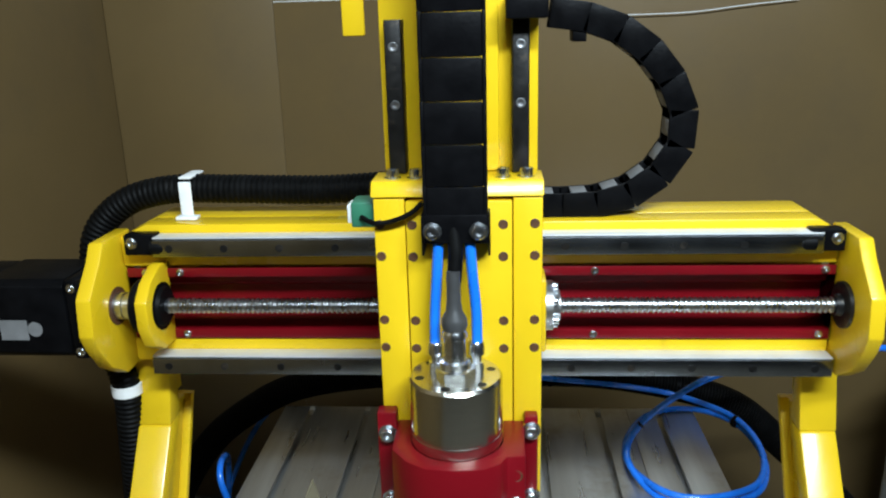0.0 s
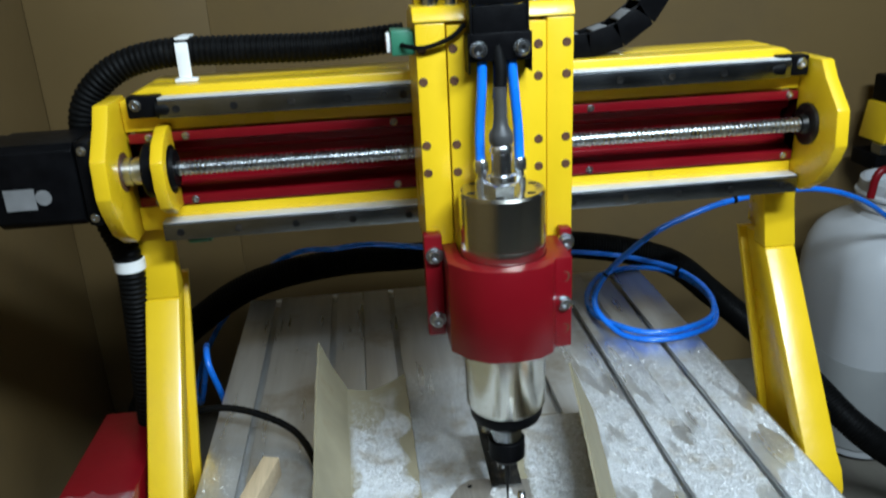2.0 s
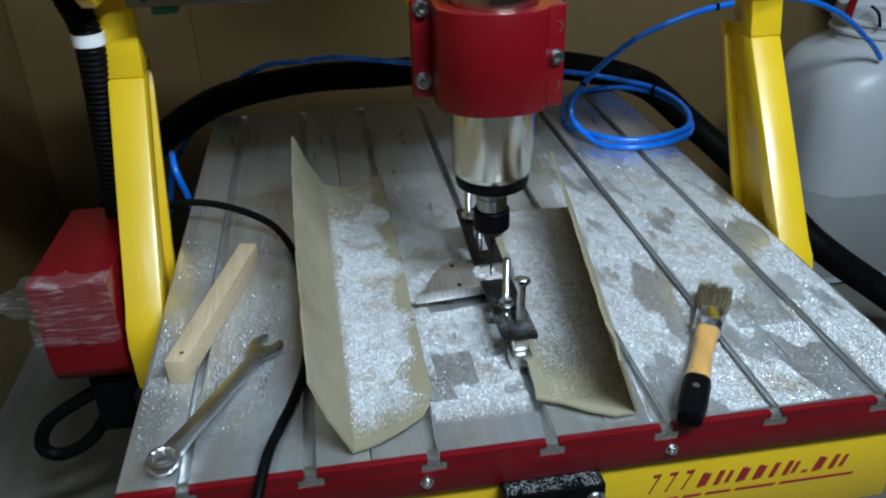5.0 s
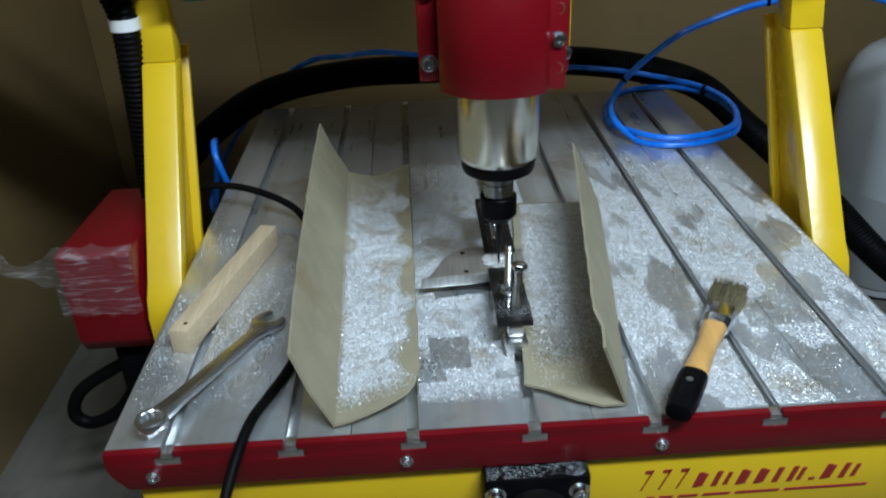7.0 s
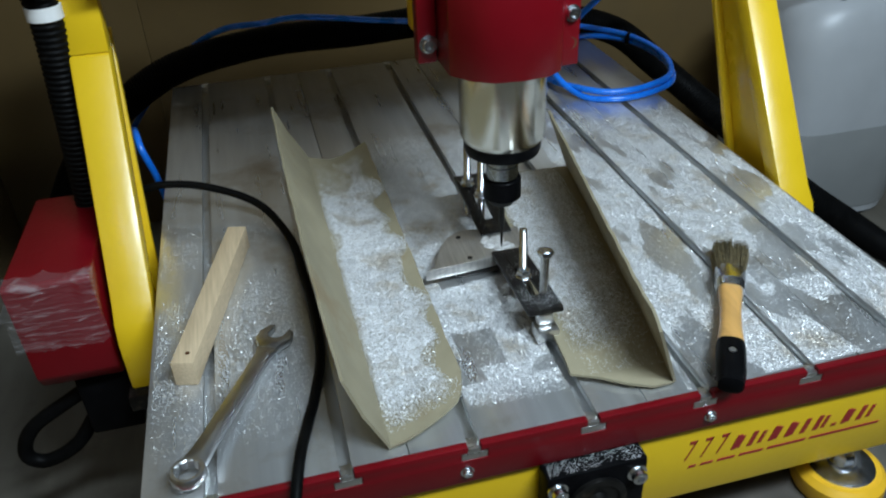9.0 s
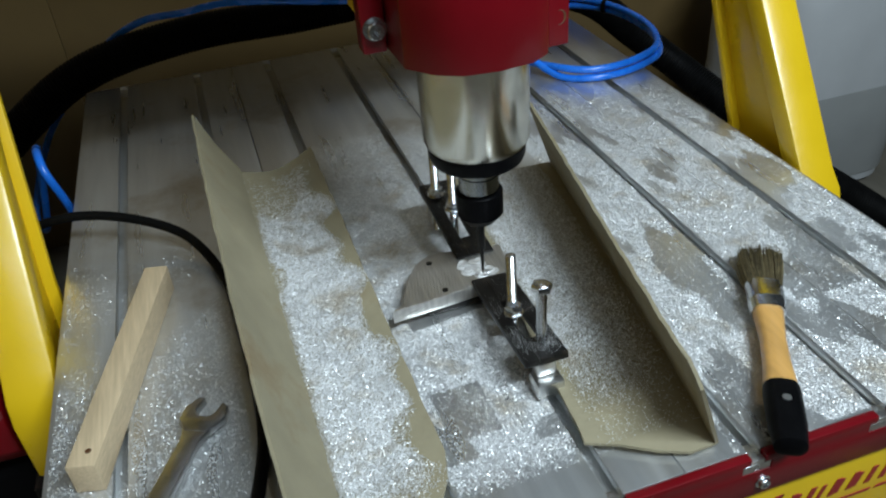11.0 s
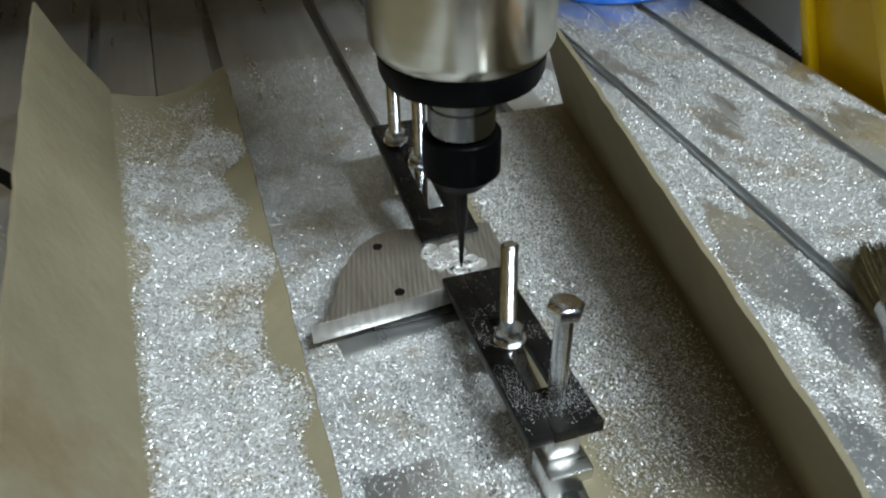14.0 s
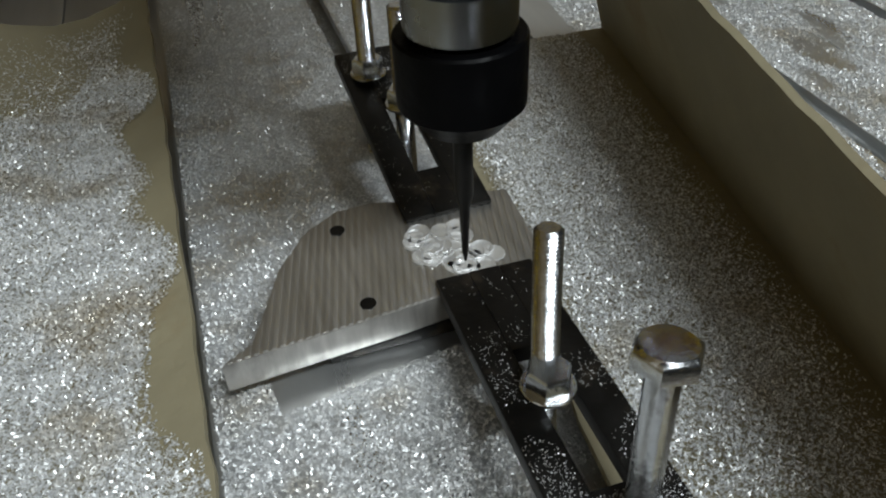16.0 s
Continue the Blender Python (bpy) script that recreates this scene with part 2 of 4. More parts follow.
def part(name, bm, mat, parent=None, label="", smooth=35):
    """Links a bmesh as one mesh object under a thing or under a part."""
    me = bpy.data.meshes.new(name)
    bm.normal_update()
    for f in bm.faces:
        f.smooth = True
    for e in bm.edges:
        e.smooth = not (len(e.link_faces) == 2 and e.calc_face_angle(0) > radians(smooth))
    bm.to_mesh(me)
    bm.free()
    me.materials.append(mat)
    ob = new(name, me)
    if parent is not None:
        ob.parent = parent
        if parent.name in PLACES:
            ob.matrix_parent_inverse = Matrix.Translation(-PLACES[parent.name])
    if label:
        tagged(ob, label)
    return ob


def single(name, bm, mat, label, category, group="", kind=""):
    return tagged(part(name, bm, mat), label, category, group, kind)


def cap_bolt(name, p, way, parent, r=0.005, h=0.006, label=""):
    """A socket cap screw: knurled head with a hexagon socket."""
    p, way = Vector(p), Vector(way).normalized()
    head = lathe([(-0.002, r * 1.35), (0, r * 1.35), (0.0008, r * 1.35), (0.0008, r), (h - 0.0008, r), (h, r * 0.88), (h, r * 0.5), (h * 0.5, r * 0.5)], p, p + way, 18)
    ob = part(name, head, ZINC, parent, label)
    return ob


def bore(name, p, way, parent, r=0.0042):
    """A countersunk bore with a bolt sunk in it."""
    p, way = Vector(p), Vector(way).normalized()
    return part(name, lathe([(-0.004, r), (0.0003, r), (0.0006, r * 0.86), (0.0003, r * 0.8), (0.0002, r * 0.4)], p, p + way, 14), HOLE, parent)


# ---- the room ----
# dark tones for unseen surfaces, set to cut fill and darken metal reflections
DARKWALL = material("dark_unseen_wall", (0.045, 0.045, 0.045), 0.7, vary=0.2, scale=6)
CEIL = material("grey_unseen_board", (0.08, 0.08, 0.08), 0.8, vary=0.1, scale=8)
single("floor", box(-1.5, 2.2, -1.8, 1.9, FLOOR - 0.05, FLOOR, 0), FLOORMAT, "worn grey boards under the machine", "floor", kind="structure")
north = single("wall_north", box(-0.82, 2.2, 1.262, 1.30, FLOOR, 2.3, 0), WALL, "brown fibreboard panel wall with a dull sheen", "wall", kind="structure")
for x0, x1, t in ((-0.7648, -0.4101, 0.0), (-0.4100, 2.2, 0.0015)):
    b = box(x0, x1, 1.250, 1.258, FLOOR, 2.3, 0.002)
    for v in b.verts:
        v.co.y -= t * (1 - (v.co.x - x0) / (x1 - x0))
    part("panel", b, WALL, north)
PAINT = material("white_wall_paint", (0.78, 0.79, 0.80), 0.7, vary=0.04, scale=6, bump=0.2, bump_scale=60)
part("upper_wall", box(-0.7645, 2.198, 1.240, 1.2475, 1.30, 2.298, 0), PAINT, north, "white painted wall above the boards")
part("seam", box(-0.409, 0.35, 1.2470, 1.2490, 0.998, 1.0, 0), WHITE, north, "pale worn seam")
# pale scratch line on the board, added as a thin tube
single("wall_scratch", hose([(0.20, 1.236, 0.958), (0.30, 1.236, 0.955), (0.42, 1.236, 0.957), (0.52, 1.236, 0.967), (0.62, 1.238, 0.975)], 0.0012, 6), WHITE, "thin pale scratch line along the fibreboard wall", "wire")
single("wall_west", box(-0.82, -0.765, -1.8, 1.25, FLOOR, 2.3, 0), WALL, "brown fibreboard panel wall in shade", "wall", kind="structure")
# east and south walls and ceiling are unseen, added to shape the light
single("wall_east", box(2.2, 2.26, -1.8, 1.30, FLOOR, 2.3, 0), DARKWALL, "unseen wall, kept dark to lower fill and reflections", "wall", kind="structure")
single("wall_south", box(-0.82, 2.26, -1.86, -1.8, FLOOR, 2.3, 0), DARKWALL, "unseen wall, kept dark to lower fill and reflections", "wall", kind="structure")
single("ceiling", box(-0.82, 2.26, -1.86, 1.30, 2.3, 2.36, 0), CEIL, "unseen ceiling, kept dark to cut bounce light", "ceiling", kind="structure")
lampthing = thing("tube_lamp", "long white tube lamp housing under the ceiling", "lamp", (0.25, -1.13, 2.2))
part("housing", box(-0.05, 0.89, -0.81, -0.69, 1.77, 1.85, 0.006), CEIL, lampthing)
part("housing", box(-0.72, -0.18, -1.22, -1.10, 2.03, 2.11, 0.006), CEIL, lampthing)
for x, y, z in ((-0.6, -1.16, 2.11), (-0.3, -1.16, 2.11), (0.09, -0.75, 1.85), (0.72, -0.75, 1.85)):
    part("bracket", box(x, x + 0.03, y, y + 0.03, z, 2.3, 0.002), CEIL, lampthing)

# ---- stand under the machine ----
stand = thing("machine_stand", "dark low stand carrying the machine's feet", "stand", (0.02, 0.43, FLOOR))
part("stand_top", box(-0.315, 0.372, -0.012, 0.87, STAND - 0.03, STAND, 0.002), STANDMAT, stand)
for x in (-0.29, 0.30):
    for y in (0.03, 0.80):
        part("leg", box(x, x + 0.05, y, y + 0.05, FLOOR, STAND - 0.03, 0.002), BLACK, stand)

# ---- machine bed ----
TOP, LEFT, RIGHT, BACK = 0.30, -0.34, 0.372, 0.862
SLOTS = [-0.2895 + 0.1 * i for i in range(7)]
bed = thing("machine_bed", "aluminium slotted bed with red front strip on a yellow frame", "machine bed", (0.015, 0.43, FLOOR))


def slotted_plank(x0, x1, y0, y1):
    """An extruded plank whose undercut slots run from front to back."""
    poly = [(x0, TOP - 0.02), (x0, TOP)]
    for s in SLOTS:
        if x0 < s < x1:
            poly += [(s - 0.005, TOP), (s - 0.005, TOP - 0.007), (s - 0.0105, TOP - 0.007), (s - 0.0105, TOP - 0.0145), (s + 0.0105, TOP - 0.0145), (s + 0.0105, TOP - 0.007), (s + 0.005, TOP - 0.007), (s + 0.005, TOP)]
    poly += [(x1, TOP), (x1, TOP - 0.02)]
    return prism(poly, "y", y0, y1, 0.0005)


for a, b in ((LEFT, -0.1405), (-0.1395, 0.0595), (0.0605, 0.2595), (0.2605, RIGHT)):
    part("plank", slotted_plank(a, b, 0.0, BACK), ALU, bed)

poly = [(LEFT + 0.004, TOP - 0.026), (LEFT, TOP - 0.016), (LEFT, TOP)]
for s in SLOTS:
    poly += [(s - 0.0055, TOP), (s - 0.0055, TOP - 0.0065), (s - 0.011, TOP - 0.0065), (s - 0.011, TOP - 0.0145), (s + 0.011, TOP - 0.0145), (s + 0.011, TOP - 0.0065), (s + 0.0055, TOP - 0.0065), (s + 0.0055, TOP)]
poly += [(RIGHT, TOP), (RIGHT, TOP - 0.016), (RIGHT - 0.004, TOP - 0.026), (RIGHT - 0.014, TOP - 0.039), (LEFT + 0.014, TOP - 0.039)]
strip = part("front_strip", prism(poly, "y", -0.007, -0.0005, 0.0006), RED, bed, "dark red painted front strip")
for x in (-0.304, -0.096, 0.117, 0.33):
    cap_bolt("screw", (x, -0.007, 0.274), (0, -1, 0), strip, 0.0042, 0.004)
for i, s in enumerate(SLOTS):
    part("slot_end", merged(box(s - 0.0105, s + 0.0105, -0.0066, 0.010, TOP - 0.0142, TOP - 0.0072, 0.0004), box(s - 0.0048, s + 0.0048, -0.0066, 0.004, TOP - 0.0071, TOP - 0.0030, 0.0004)), ALU_PLAIN, bed)

for i, sx in enumerate(SLOTS):
    part("slot_stop", box(sx - 0.0048, sx + 0.0048, BACK - 0.014, BACK, TOP - 0.010, TOP + 0.0006, 0.0006), WHITE, bed, "pale slot stop")
front = part("front_beam", box(-0.322, 0.352, 0.0, 0.05, 0.165, TOP - 0.0395, 0.004), YELLOW, bed, "yellow painted front beam")
part("side_beam", box(-0.322, -0.272, 0.05, BACK - 0.05, 0.165, TOP - 0.021, 0.003), YELLOW, bed)
part("side_beam", box(0.302, 0.352, 0.05, BACK - 0.05, 0.165, TOP - 0.021, 0.003), YELLOW, bed)
part("rear_beam", box(-0.322, 0.352, BACK - 0.05, BACK, 0.165, TOP - 0.021, 0.003), YELLOW, bed)
part("under_tray", box(-0.27, 0.30, 0.055, BACK - 0.055, 0.170, 0.178, 0), BLACK, bed)
# lettering on the front beam as plain slanted marks
x = 0.104
for w, n in ((0.0105, 3), (0.011, 1), (0.0165, 1), (0.011, 2), (0.008, 1), (0.0145, 1), (0.005, 1), (0.011, 1), (0.0165, 1)):
    for _ in range(n):
        tall = 0.023 if w == 0.0105 else 0.017 if w > 0.006 else 0.003
        bars = []
        lean = 0.3
        z0 = 0.2145
        if tall == 0.023:
            bars.append([(x + 0.001, z0), (x + 0.0025, z0), (x + 0.012, z0 + tall), (x + 0.0105, z0 + tall)])
            bars.append([(x + 0.004, z0 + tall - 0.0035), (x + 0.0105, z0 + tall - 0.0035), (x + 0.012, z0 + tall), (x + 0.0045, z0 + tall)])
        else:
            bars.append([(x, z0), (x + 0.0050, z0), (x + 0.0050 + lean * tall, z0 + tall), (x + lean * tall, z0 + tall)])
            if w > 0.010:
                bars.append([(x + w - 0.006, z0 + 0.001), (x + w - 0.0022, z0 + 0.001), (x + w - 0.0022 + lean * tall * 0.9, z0 + tall * 0.9), (x + w - 0.006 + lean * tall * 0.9, z0 + tall * 0.9)])
        part("lettering_mark", merged(*[prism(b, "y", -0.0006, 0.0002, 0) for b in bars]), INK, front)
        x += w + 0.0052
x = 0.110
for w in (0.007, 0.012, 0.017, 0.024, 0.039, 0.074):
    part("underline_mark", prism([(x, 0.2035), (x + w, 0.2035), (x + w + 0.0018, 0.2062), (x + 0.0018, 0.2062)], "y", -0.0006, 0.0002, 0), INK, front)
    x += w + 0.005

# bearing block at the front end of the long ball screw
bb = part("bearing_block", box(-0.034, 0.056, -0.022, 0.0, 0.180, 0.258, 0.004), BLACK, bed, "black bearing block with chips on it")
for dx in (-0.024, 0.046):
    cap_bolt("screw", (dx, -0.022, 0.243), (0, -1, 0), bb, 0.0066, 0.008)
part("bearing_ring", lathe([(0, 0.026), (0.004, 0.026), (0.004, 0.02), (0.002, 0.019), (0.002, 0.010), (0.007, 0.009)], (0.011, -0.0225, 0.222), (0.011, -1, 0.222), 32), BLACKSTEEL, bb)


def levelling_foot(x, y):
    ob = thing("levelling_foot", "round levelling foot with yellow rubber rim and steel plate", "machine foot", (x, y, STAND), "feet under the machine bed")
    part("rubber_rim", lathe([(0, 0.043), (0.006, 0.046), (0.020, 0.045), (0.026, 0.039), (0.026, 0.03)], (x, y, STAND), (x, y, 1), 40), PADYELLOW, ob)
    part("steel_plate", lathe([(0.024, 0.033), (0.0275, 0.033), (0.030, 0.026), (0.0305, 0.015), (0.034, 0.014), (0.034, 0.0)], (x, y, STAND), (x, y, 1), 36), ZINC, ob)
    part("nut", hexagon((x, y, STAND + 0.034), (x, y, STAND + 0.044), 0.011), ZINC, ob)
    part("stud", rod((x, y, STAND + 0.03), (x, y, 0.166), 0.006), ZINC, ob)


for x, y in ((0.315, 0.028), (-0.285, 0.028), (0.315, 0.82), (-0.285, 0.82)):
    levelling_foot(x, y)

# ---- gantry ----
gantry = thing("gantry", "yellow steel gantry with red trough and ground rails", "gantry", (0.015, 0.45, 0.2))
X0, X1 = -0.37, 0.405
beam = part("beam", prism([(X0, 0.595), (X0, 0.738), (X0 + 0.03, 0.752), (X1 - 0.035, 0.752), (X1 - 0.0125, 0.738), (X1 - 0.0125, 0.595)], "y", 0.451, 0.500, 0.003), YELLOW, gantry)
part("beam_rib", prism([(X0, 0.7045), (X0, 0.738), (X0 + 0.03, 0.7515), (X1 - 0.035, 0.7515), (X1 - 0.0125, 0.738), (X1 - 0.0125, 0.7045)], "y", 0.4165, 0.4505, 0.002), YELLOW, beam)
part("beam_rib", box(X0, X1 - 0.0125, 0.4165, 0.4505, 0.592, 0.6195, 0.002), YELLOW, beam)
plate = [(0.44, 0.742), (0.378, 0.742), (0.366, 0.724), (0.336, 0.693), (0.332, 0.654), (0.340, 0.636), (0.360, 0.608), (0.392, 0.588), (0.44, 0.588)]
endl = part("end_plate", prism(plate, "x", X0 - 0.016, X0, 0.002), YELLOW, gantry)
endr = part("end_plate", prism(plate, "x", X1 - 0.012, X1 + 0.003, 0.002), YELLOW, gantry)
trough = [(0.4145, 0.703), (0.4145, 0.693), (0.434, 0.688), (0.434, 0.680), (0.449, 0.673), (0.449, 0.649), (0.434, 0.644), (0.434, 0.636), (0.4145, 0.631), (0.4145, 0.621)]
inner = [(y - 0.0015 if i in (0, 1, 8, 9) else y - 0.0015, z) for i, (y, z) in enumerate(trough)]
cover = part("screw_trough", prism(trough + inner[::-1], "x", X0 + 0.004, X1 - 0.014, 0.0004), RED, gantry, "dark red folded sheet trough")
for x in (-0.345, -0.306, -0.08, 0.144, 0.38):
    for z in (0.698, 0.626):
        cap_bolt("screw", (x, 0.413, z), (0, -1, 0), cover, 0.0032, 0.003)
for z, x0, x1 in ((0.7305, -0.325, 0.368), (0.5945, -0.342, 0.391)):
    rail = part("linear_rail", prism([(0.4165, z - 0.010), (0.4165, z + 0.010), (0.405, z + 0.010), (0.402, z + 0.007), (0.398, z + 0.010), (0.394, z + 0.009), (0.394, z - 0.009), (0.398, z - 0.010), (0.402, z - 0.007), (0.405, z - 0.010)], "x", x0, x1, 0.0004), RAIL, gantry, "ground steel rail")
    # thin added slab that paints the lit top of the rail
    part("lit_top_strip", box(x0, x1, 0.3955, 0.4160, z + 0.0103, z + 0.0118, 0.0003), RAILTOP, rail)
    n = 12
    for i in range(n):
        xx = x0 + 0.018 + (x1 - x0 - 0.036) * i / (n - 1)
        part("rail_bolt", lathe([(-0.001, 0.0042), (0.0003, 0.0042), (0.0005, 0.0032), (0.0002, 0.0022)], (xx, 0.394, z), (xx, -1, z), 12), BLACKSTEEL, rail)
for x, w in ((-0.358, 1), (0.391, -1)):
    st = part("end_stop", box(x, x + 0.034 * w, 0.398, 0.4165, 0.722, 0.745, 0.002), BLACK, gantry, "black rubber end stop")
    part("bumper", lathe([(0, 0.010), (0.010, 0.010), (0.016, 0.0075)], (x + 0.030 * w, 0.402, 0.7305), (x + 1.0 * w, 0.402, 0.7305), 16), RUBBER, st)
    cap_bolt("screw", (x + 0.009 * w, 0.398, 0.736), (0, -1, 0), st, 0.0046, 0.004)


def ball_screw(x0, x1, y, z, r, pitch):
    """A round screw with a rolled thread groove."""
    pts, radii, step = [], [], pitch / 4
    k = int((x1 - x0) / step)
    for i in range(k + 1):
        pts.append(Vector((x0 + i * step, y, z)))
        radii.append(r * (1.0, 1.0, 0.84, 0.84)[i % 4])
    return sweep(pts, radii, 18)


SY, SZ = 0.390, 0.668
part("ball_screw", ball_screw(-0.318, 0.405, SY, SZ, 0.0085, 0.0054), SCREW, gantry, "bright ball screw with thread")
brk = [(0.4165, 0.712), (0.395, 0.712), (0.368, 0.700), (0.352, 0.684), (0.352, 0.655), (0.362, 0.632), (0.385, 0.620), (0.4165, 0.620)]
part("bearing_bracket", prism(brk, "x", -0.333, -0.320, 0.0015), YELLOW, gantry)
part("bearing", lathe([(-0.020, 0.024), (-0.014, 0.026), (0.0, 0.026), (0.0, 0.022), (0.004, 0.020), (0.004, 0.008)], (-0.319, SY, SZ), (1, SY, SZ), 28), RUBBER, gantry)
part("bearing_housing", lathe([(0, 0.027), (0.002, 0.029), (0.012, 0.029)], (-0.3465, SY, SZ), (1, SY, SZ), 30), BLACK, gantry)
part("plate_bore", lathe([(0, 0.021), (0.0008, 0.021), (0.0008, 0.0195)], (X0, SY, SZ), (1, SY, SZ), 28), HOLE, gantry)
part("coupling", lathe([(0, 0.0135), (0.002, 0.015), (0.011, 0.015), (0.012, 0.013), (0.014, 0.013), (0.015, 0.015), (0.024, 0.015), (0.026, 0.0135)], (-0.372, SY, SZ), (1, SY, SZ), 24), STEEL, gantry)
part("end_bearing", lathe([(-0.004, 0.024), (0.004, 0.024), (0.005, 0.021), (0.005, 0.012), (0.011, 0.010)], (X1 - 0.012, SY, SZ), (-1, SY, SZ), 28), BLACKSTEEL, gantry)
part("end_cap", lathe([(0, 0.024), (0.008, 0.024), (0.010, 0.02)], (X1 + 0.003, SY, SZ), (2, SY, SZ), 24), BLACK, gantry)

def gantry_leg(x0, x1, s):
    """A cranked leg, a channel open to the inside, with a deeper recess under the beam."""
    high = [(0.440, 0.594), (0.440, 0.560), (0.427, 0.5032), (0.458, 0.5032), (0.458, 0.594)]
    front = [(0.427, 0.503), (0.285, 0.292), (0.270, 0.276), (0.262, 0.255), (0.262, 0.196), (0.296, 0.196), (0.298, 0.262), (0.316, 0.292), (0.459, 0.503)]
    rear = [(0.400, 0.196), (0.420, 0.292), (0.508, 0.478), (0.520, 0.503), (0.510, 0.503), (0.498, 0.478), (0.410, 0.292), (0.389, 0.196)]
    web = [(0.4585, 0.503), (0.3155, 0.292), (0.2975, 0.262), (0.2955, 0.196), (0.3895, 0.196), (0.4105, 0.292), (0.4985, 0.478), (0.5105, 0.503)]
    leg = part("leg", prism(front, "x", x0, x1, 0.003), YELLOW, gantry)
    part("leg_flange", prism(rear, "x", x0 + (0.006 if s < 0 else 0), x1 - (0.006 if s > 0 else 0), 0.0015), YELLOW, leg)
    part("leg_web", prism(web, "x", x0 + (0.016 if s < 0 else 0), x1 - (0.016 if s > 0 else 0), 0.001), YELLOW, leg)
    part("leg_post", prism(high, "x", x0, x1, 0.0015), YELLOW, leg)
    xo = (x0, x0 + 0.012) if s > 0 else (x1 - 0.012, x1)
    part("leg_web", box(xo[0], xo[1], 0.4585, 0.532, 0.5035, 0.594, 0.001), YELLOW, leg)
    part("base_plate", box(x0 - 0.004, x1 + 0.004, 0.25, 0.46, 0.176, 0.196, 0.002), BLACKSTEEL, leg)


gantry_leg(-0.387, -0.347, 1)
gantry_leg(0.378, 0.418, -1)

for z0, z1 in ((0.555, 0.588),):
    sw = thing("limit_switch", "green limit switch block under the gantry beam", "switch", (-0.31, 0.44, 0.573))
    part("body", box(-0.325, -0.298, 0.425, 0.455, 0.570, 0.584, 0.002), GREEN, sw)
    part("terminal", box(-0.321, -0.302, 0.420, 0.425, 0.572, 0.580, 0.001), GREEN, sw)

# motor beside the gantry
motor = thing("stepper_motor", "black stepper motor with pale rating label", "motor", (-0.48, SY, SZ))
part("flange", box(-0.402, -0.386, SY - 0.044, SY + 0.044, SZ - 0.044, SZ + 0.044, 0.004), BLACK, motor)
part("body", prism([(SY - 0.043, SZ - 0.036), (SY - 0.043, SZ + 0.036), (SY - 0.036, SZ + 0.043), (SY + 0.036, SZ + 0.043), (SY + 0.043, SZ + 0.036), (SY + 0.043, SZ - 0.036), (SY + 0.036, SZ - 0.043), (SY - 0.036, SZ - 0.043)], "x", -0.490, -0.404, 0.002), BLACK, motor)
part("rear_body", box(-0.64, -0.492, SY - 0.041, SY + 0.041, SZ - 0.041, SZ + 0.041, 0.005), BLACK, motor)
part("label", box(-0.478, -0.448, SY - 0.0436, SY - 0.0430, SZ - 0.022, SZ + 0.0, 0), GREYCABLE, motor, "grey rating label")
part("logo_disc", rod((-0.440, SY - 0.0436, SZ - 0.010), (-0.440, SY - 0.0429, SZ - 0.010), 0.008, 20, 0), GREYCABLE, motor)
for z in (-0.035, 0.035):
    cap_bolt("screw", (-0.394, SY - 0.044, SZ + z), (0, -1, 0), motor, 0.0035, 0.003)

# ---- vertical slide ----
slide = thing("vertical_slide", "yellow vertical slide with black rails and bolt holes", "machine slide", (0.008, 0.3, 0.53))
ZX0, ZX1 = -0.062, 0.080
body = part("carriage", box(ZX0 + 0.002, ZX1 - 0.002, 0.300, 0.392, 0.585, 0.818, 0.002), YELLOW, slide)
face = part("face_plate", box(-0.0345, 0.0545, 0.250, 0.268, 0.537, 0.812, 0.001), YELLOW, slide)
for a, b in ((ZX0, -0.0355), (0.0555, ZX1)):
    part("side_plate", box(a, b, 0.2525, 0.270, 0.535, 0.814, 0.0012), YELLOW, slide)
part("back_plate", box(ZX0 + 0.001, ZX1 - 0.001, 0.2705, 0.298, 0.537, 0.815, 0.001), YELLOW, slide)
part("top_ledge", prism([(0.251, 0.8155), (0.258, 0.828), (0.300, 0.828), (0.300, 0.8155)], "x", ZX0 - 0.002, ZX1 + 0.001, 0.0012), YELLOW, slide)
part("column", box(ZX0 + 0.004, ZX1 - 0.002, 0.306, 0.330, 0.820, 1.10, 0.0015), YELLOW, slide)
part("column_rib", box(-0.024, 0.044, 0.296, 0.3055, 0.829, 1.10, 0.0012), YELLOW, slide)
for x in (-0.0440, 0.0625):
    r = part("slide_rail", prism([(x - 0.0075, 0.3055), (x - 0.0075, 0.296), (x - 0.0055, 0.292), (x - 0.0075, 0.289), (x - 0.0065, 0.287), (x + 0.0065, 0.287), (x + 0.0075, 0.289), (x + 0.0055, 0.292), (x + 0.0075, 0.296), (x + 0.0075, 0.3055)], "z", 0.829, 0.958, 0.0004), BLACKSTEEL, slide, "dark ground steel rail")
    for z in (0.888, 0.936):
        part("rail_bolt", lathe([(-0.001, 0.0042), (0.0005, 0.0042), (0.0007, 0.0032), (0.0003, 0.0022)], (x, 0.287, z), (x, -1, z), 12), STEEL, r)
for x in (-0.047, -0.027, 0.047, 0.067):
    cap_bolt("ledge_bolt", (x, 0.272, 0.828), (0, 0, 1), slide, 0.0055, 0.008)
for x in (-0.057, -0.0295, 0.047, 0.0735):
    y = 0.2525 if x in (-0.057, 0.0735) else 0.250
    for z in (0.792, 0.764, 0.706, 0.680):
        bore("bolt_hole", (x, y, z), (0, -1, 0), slide)
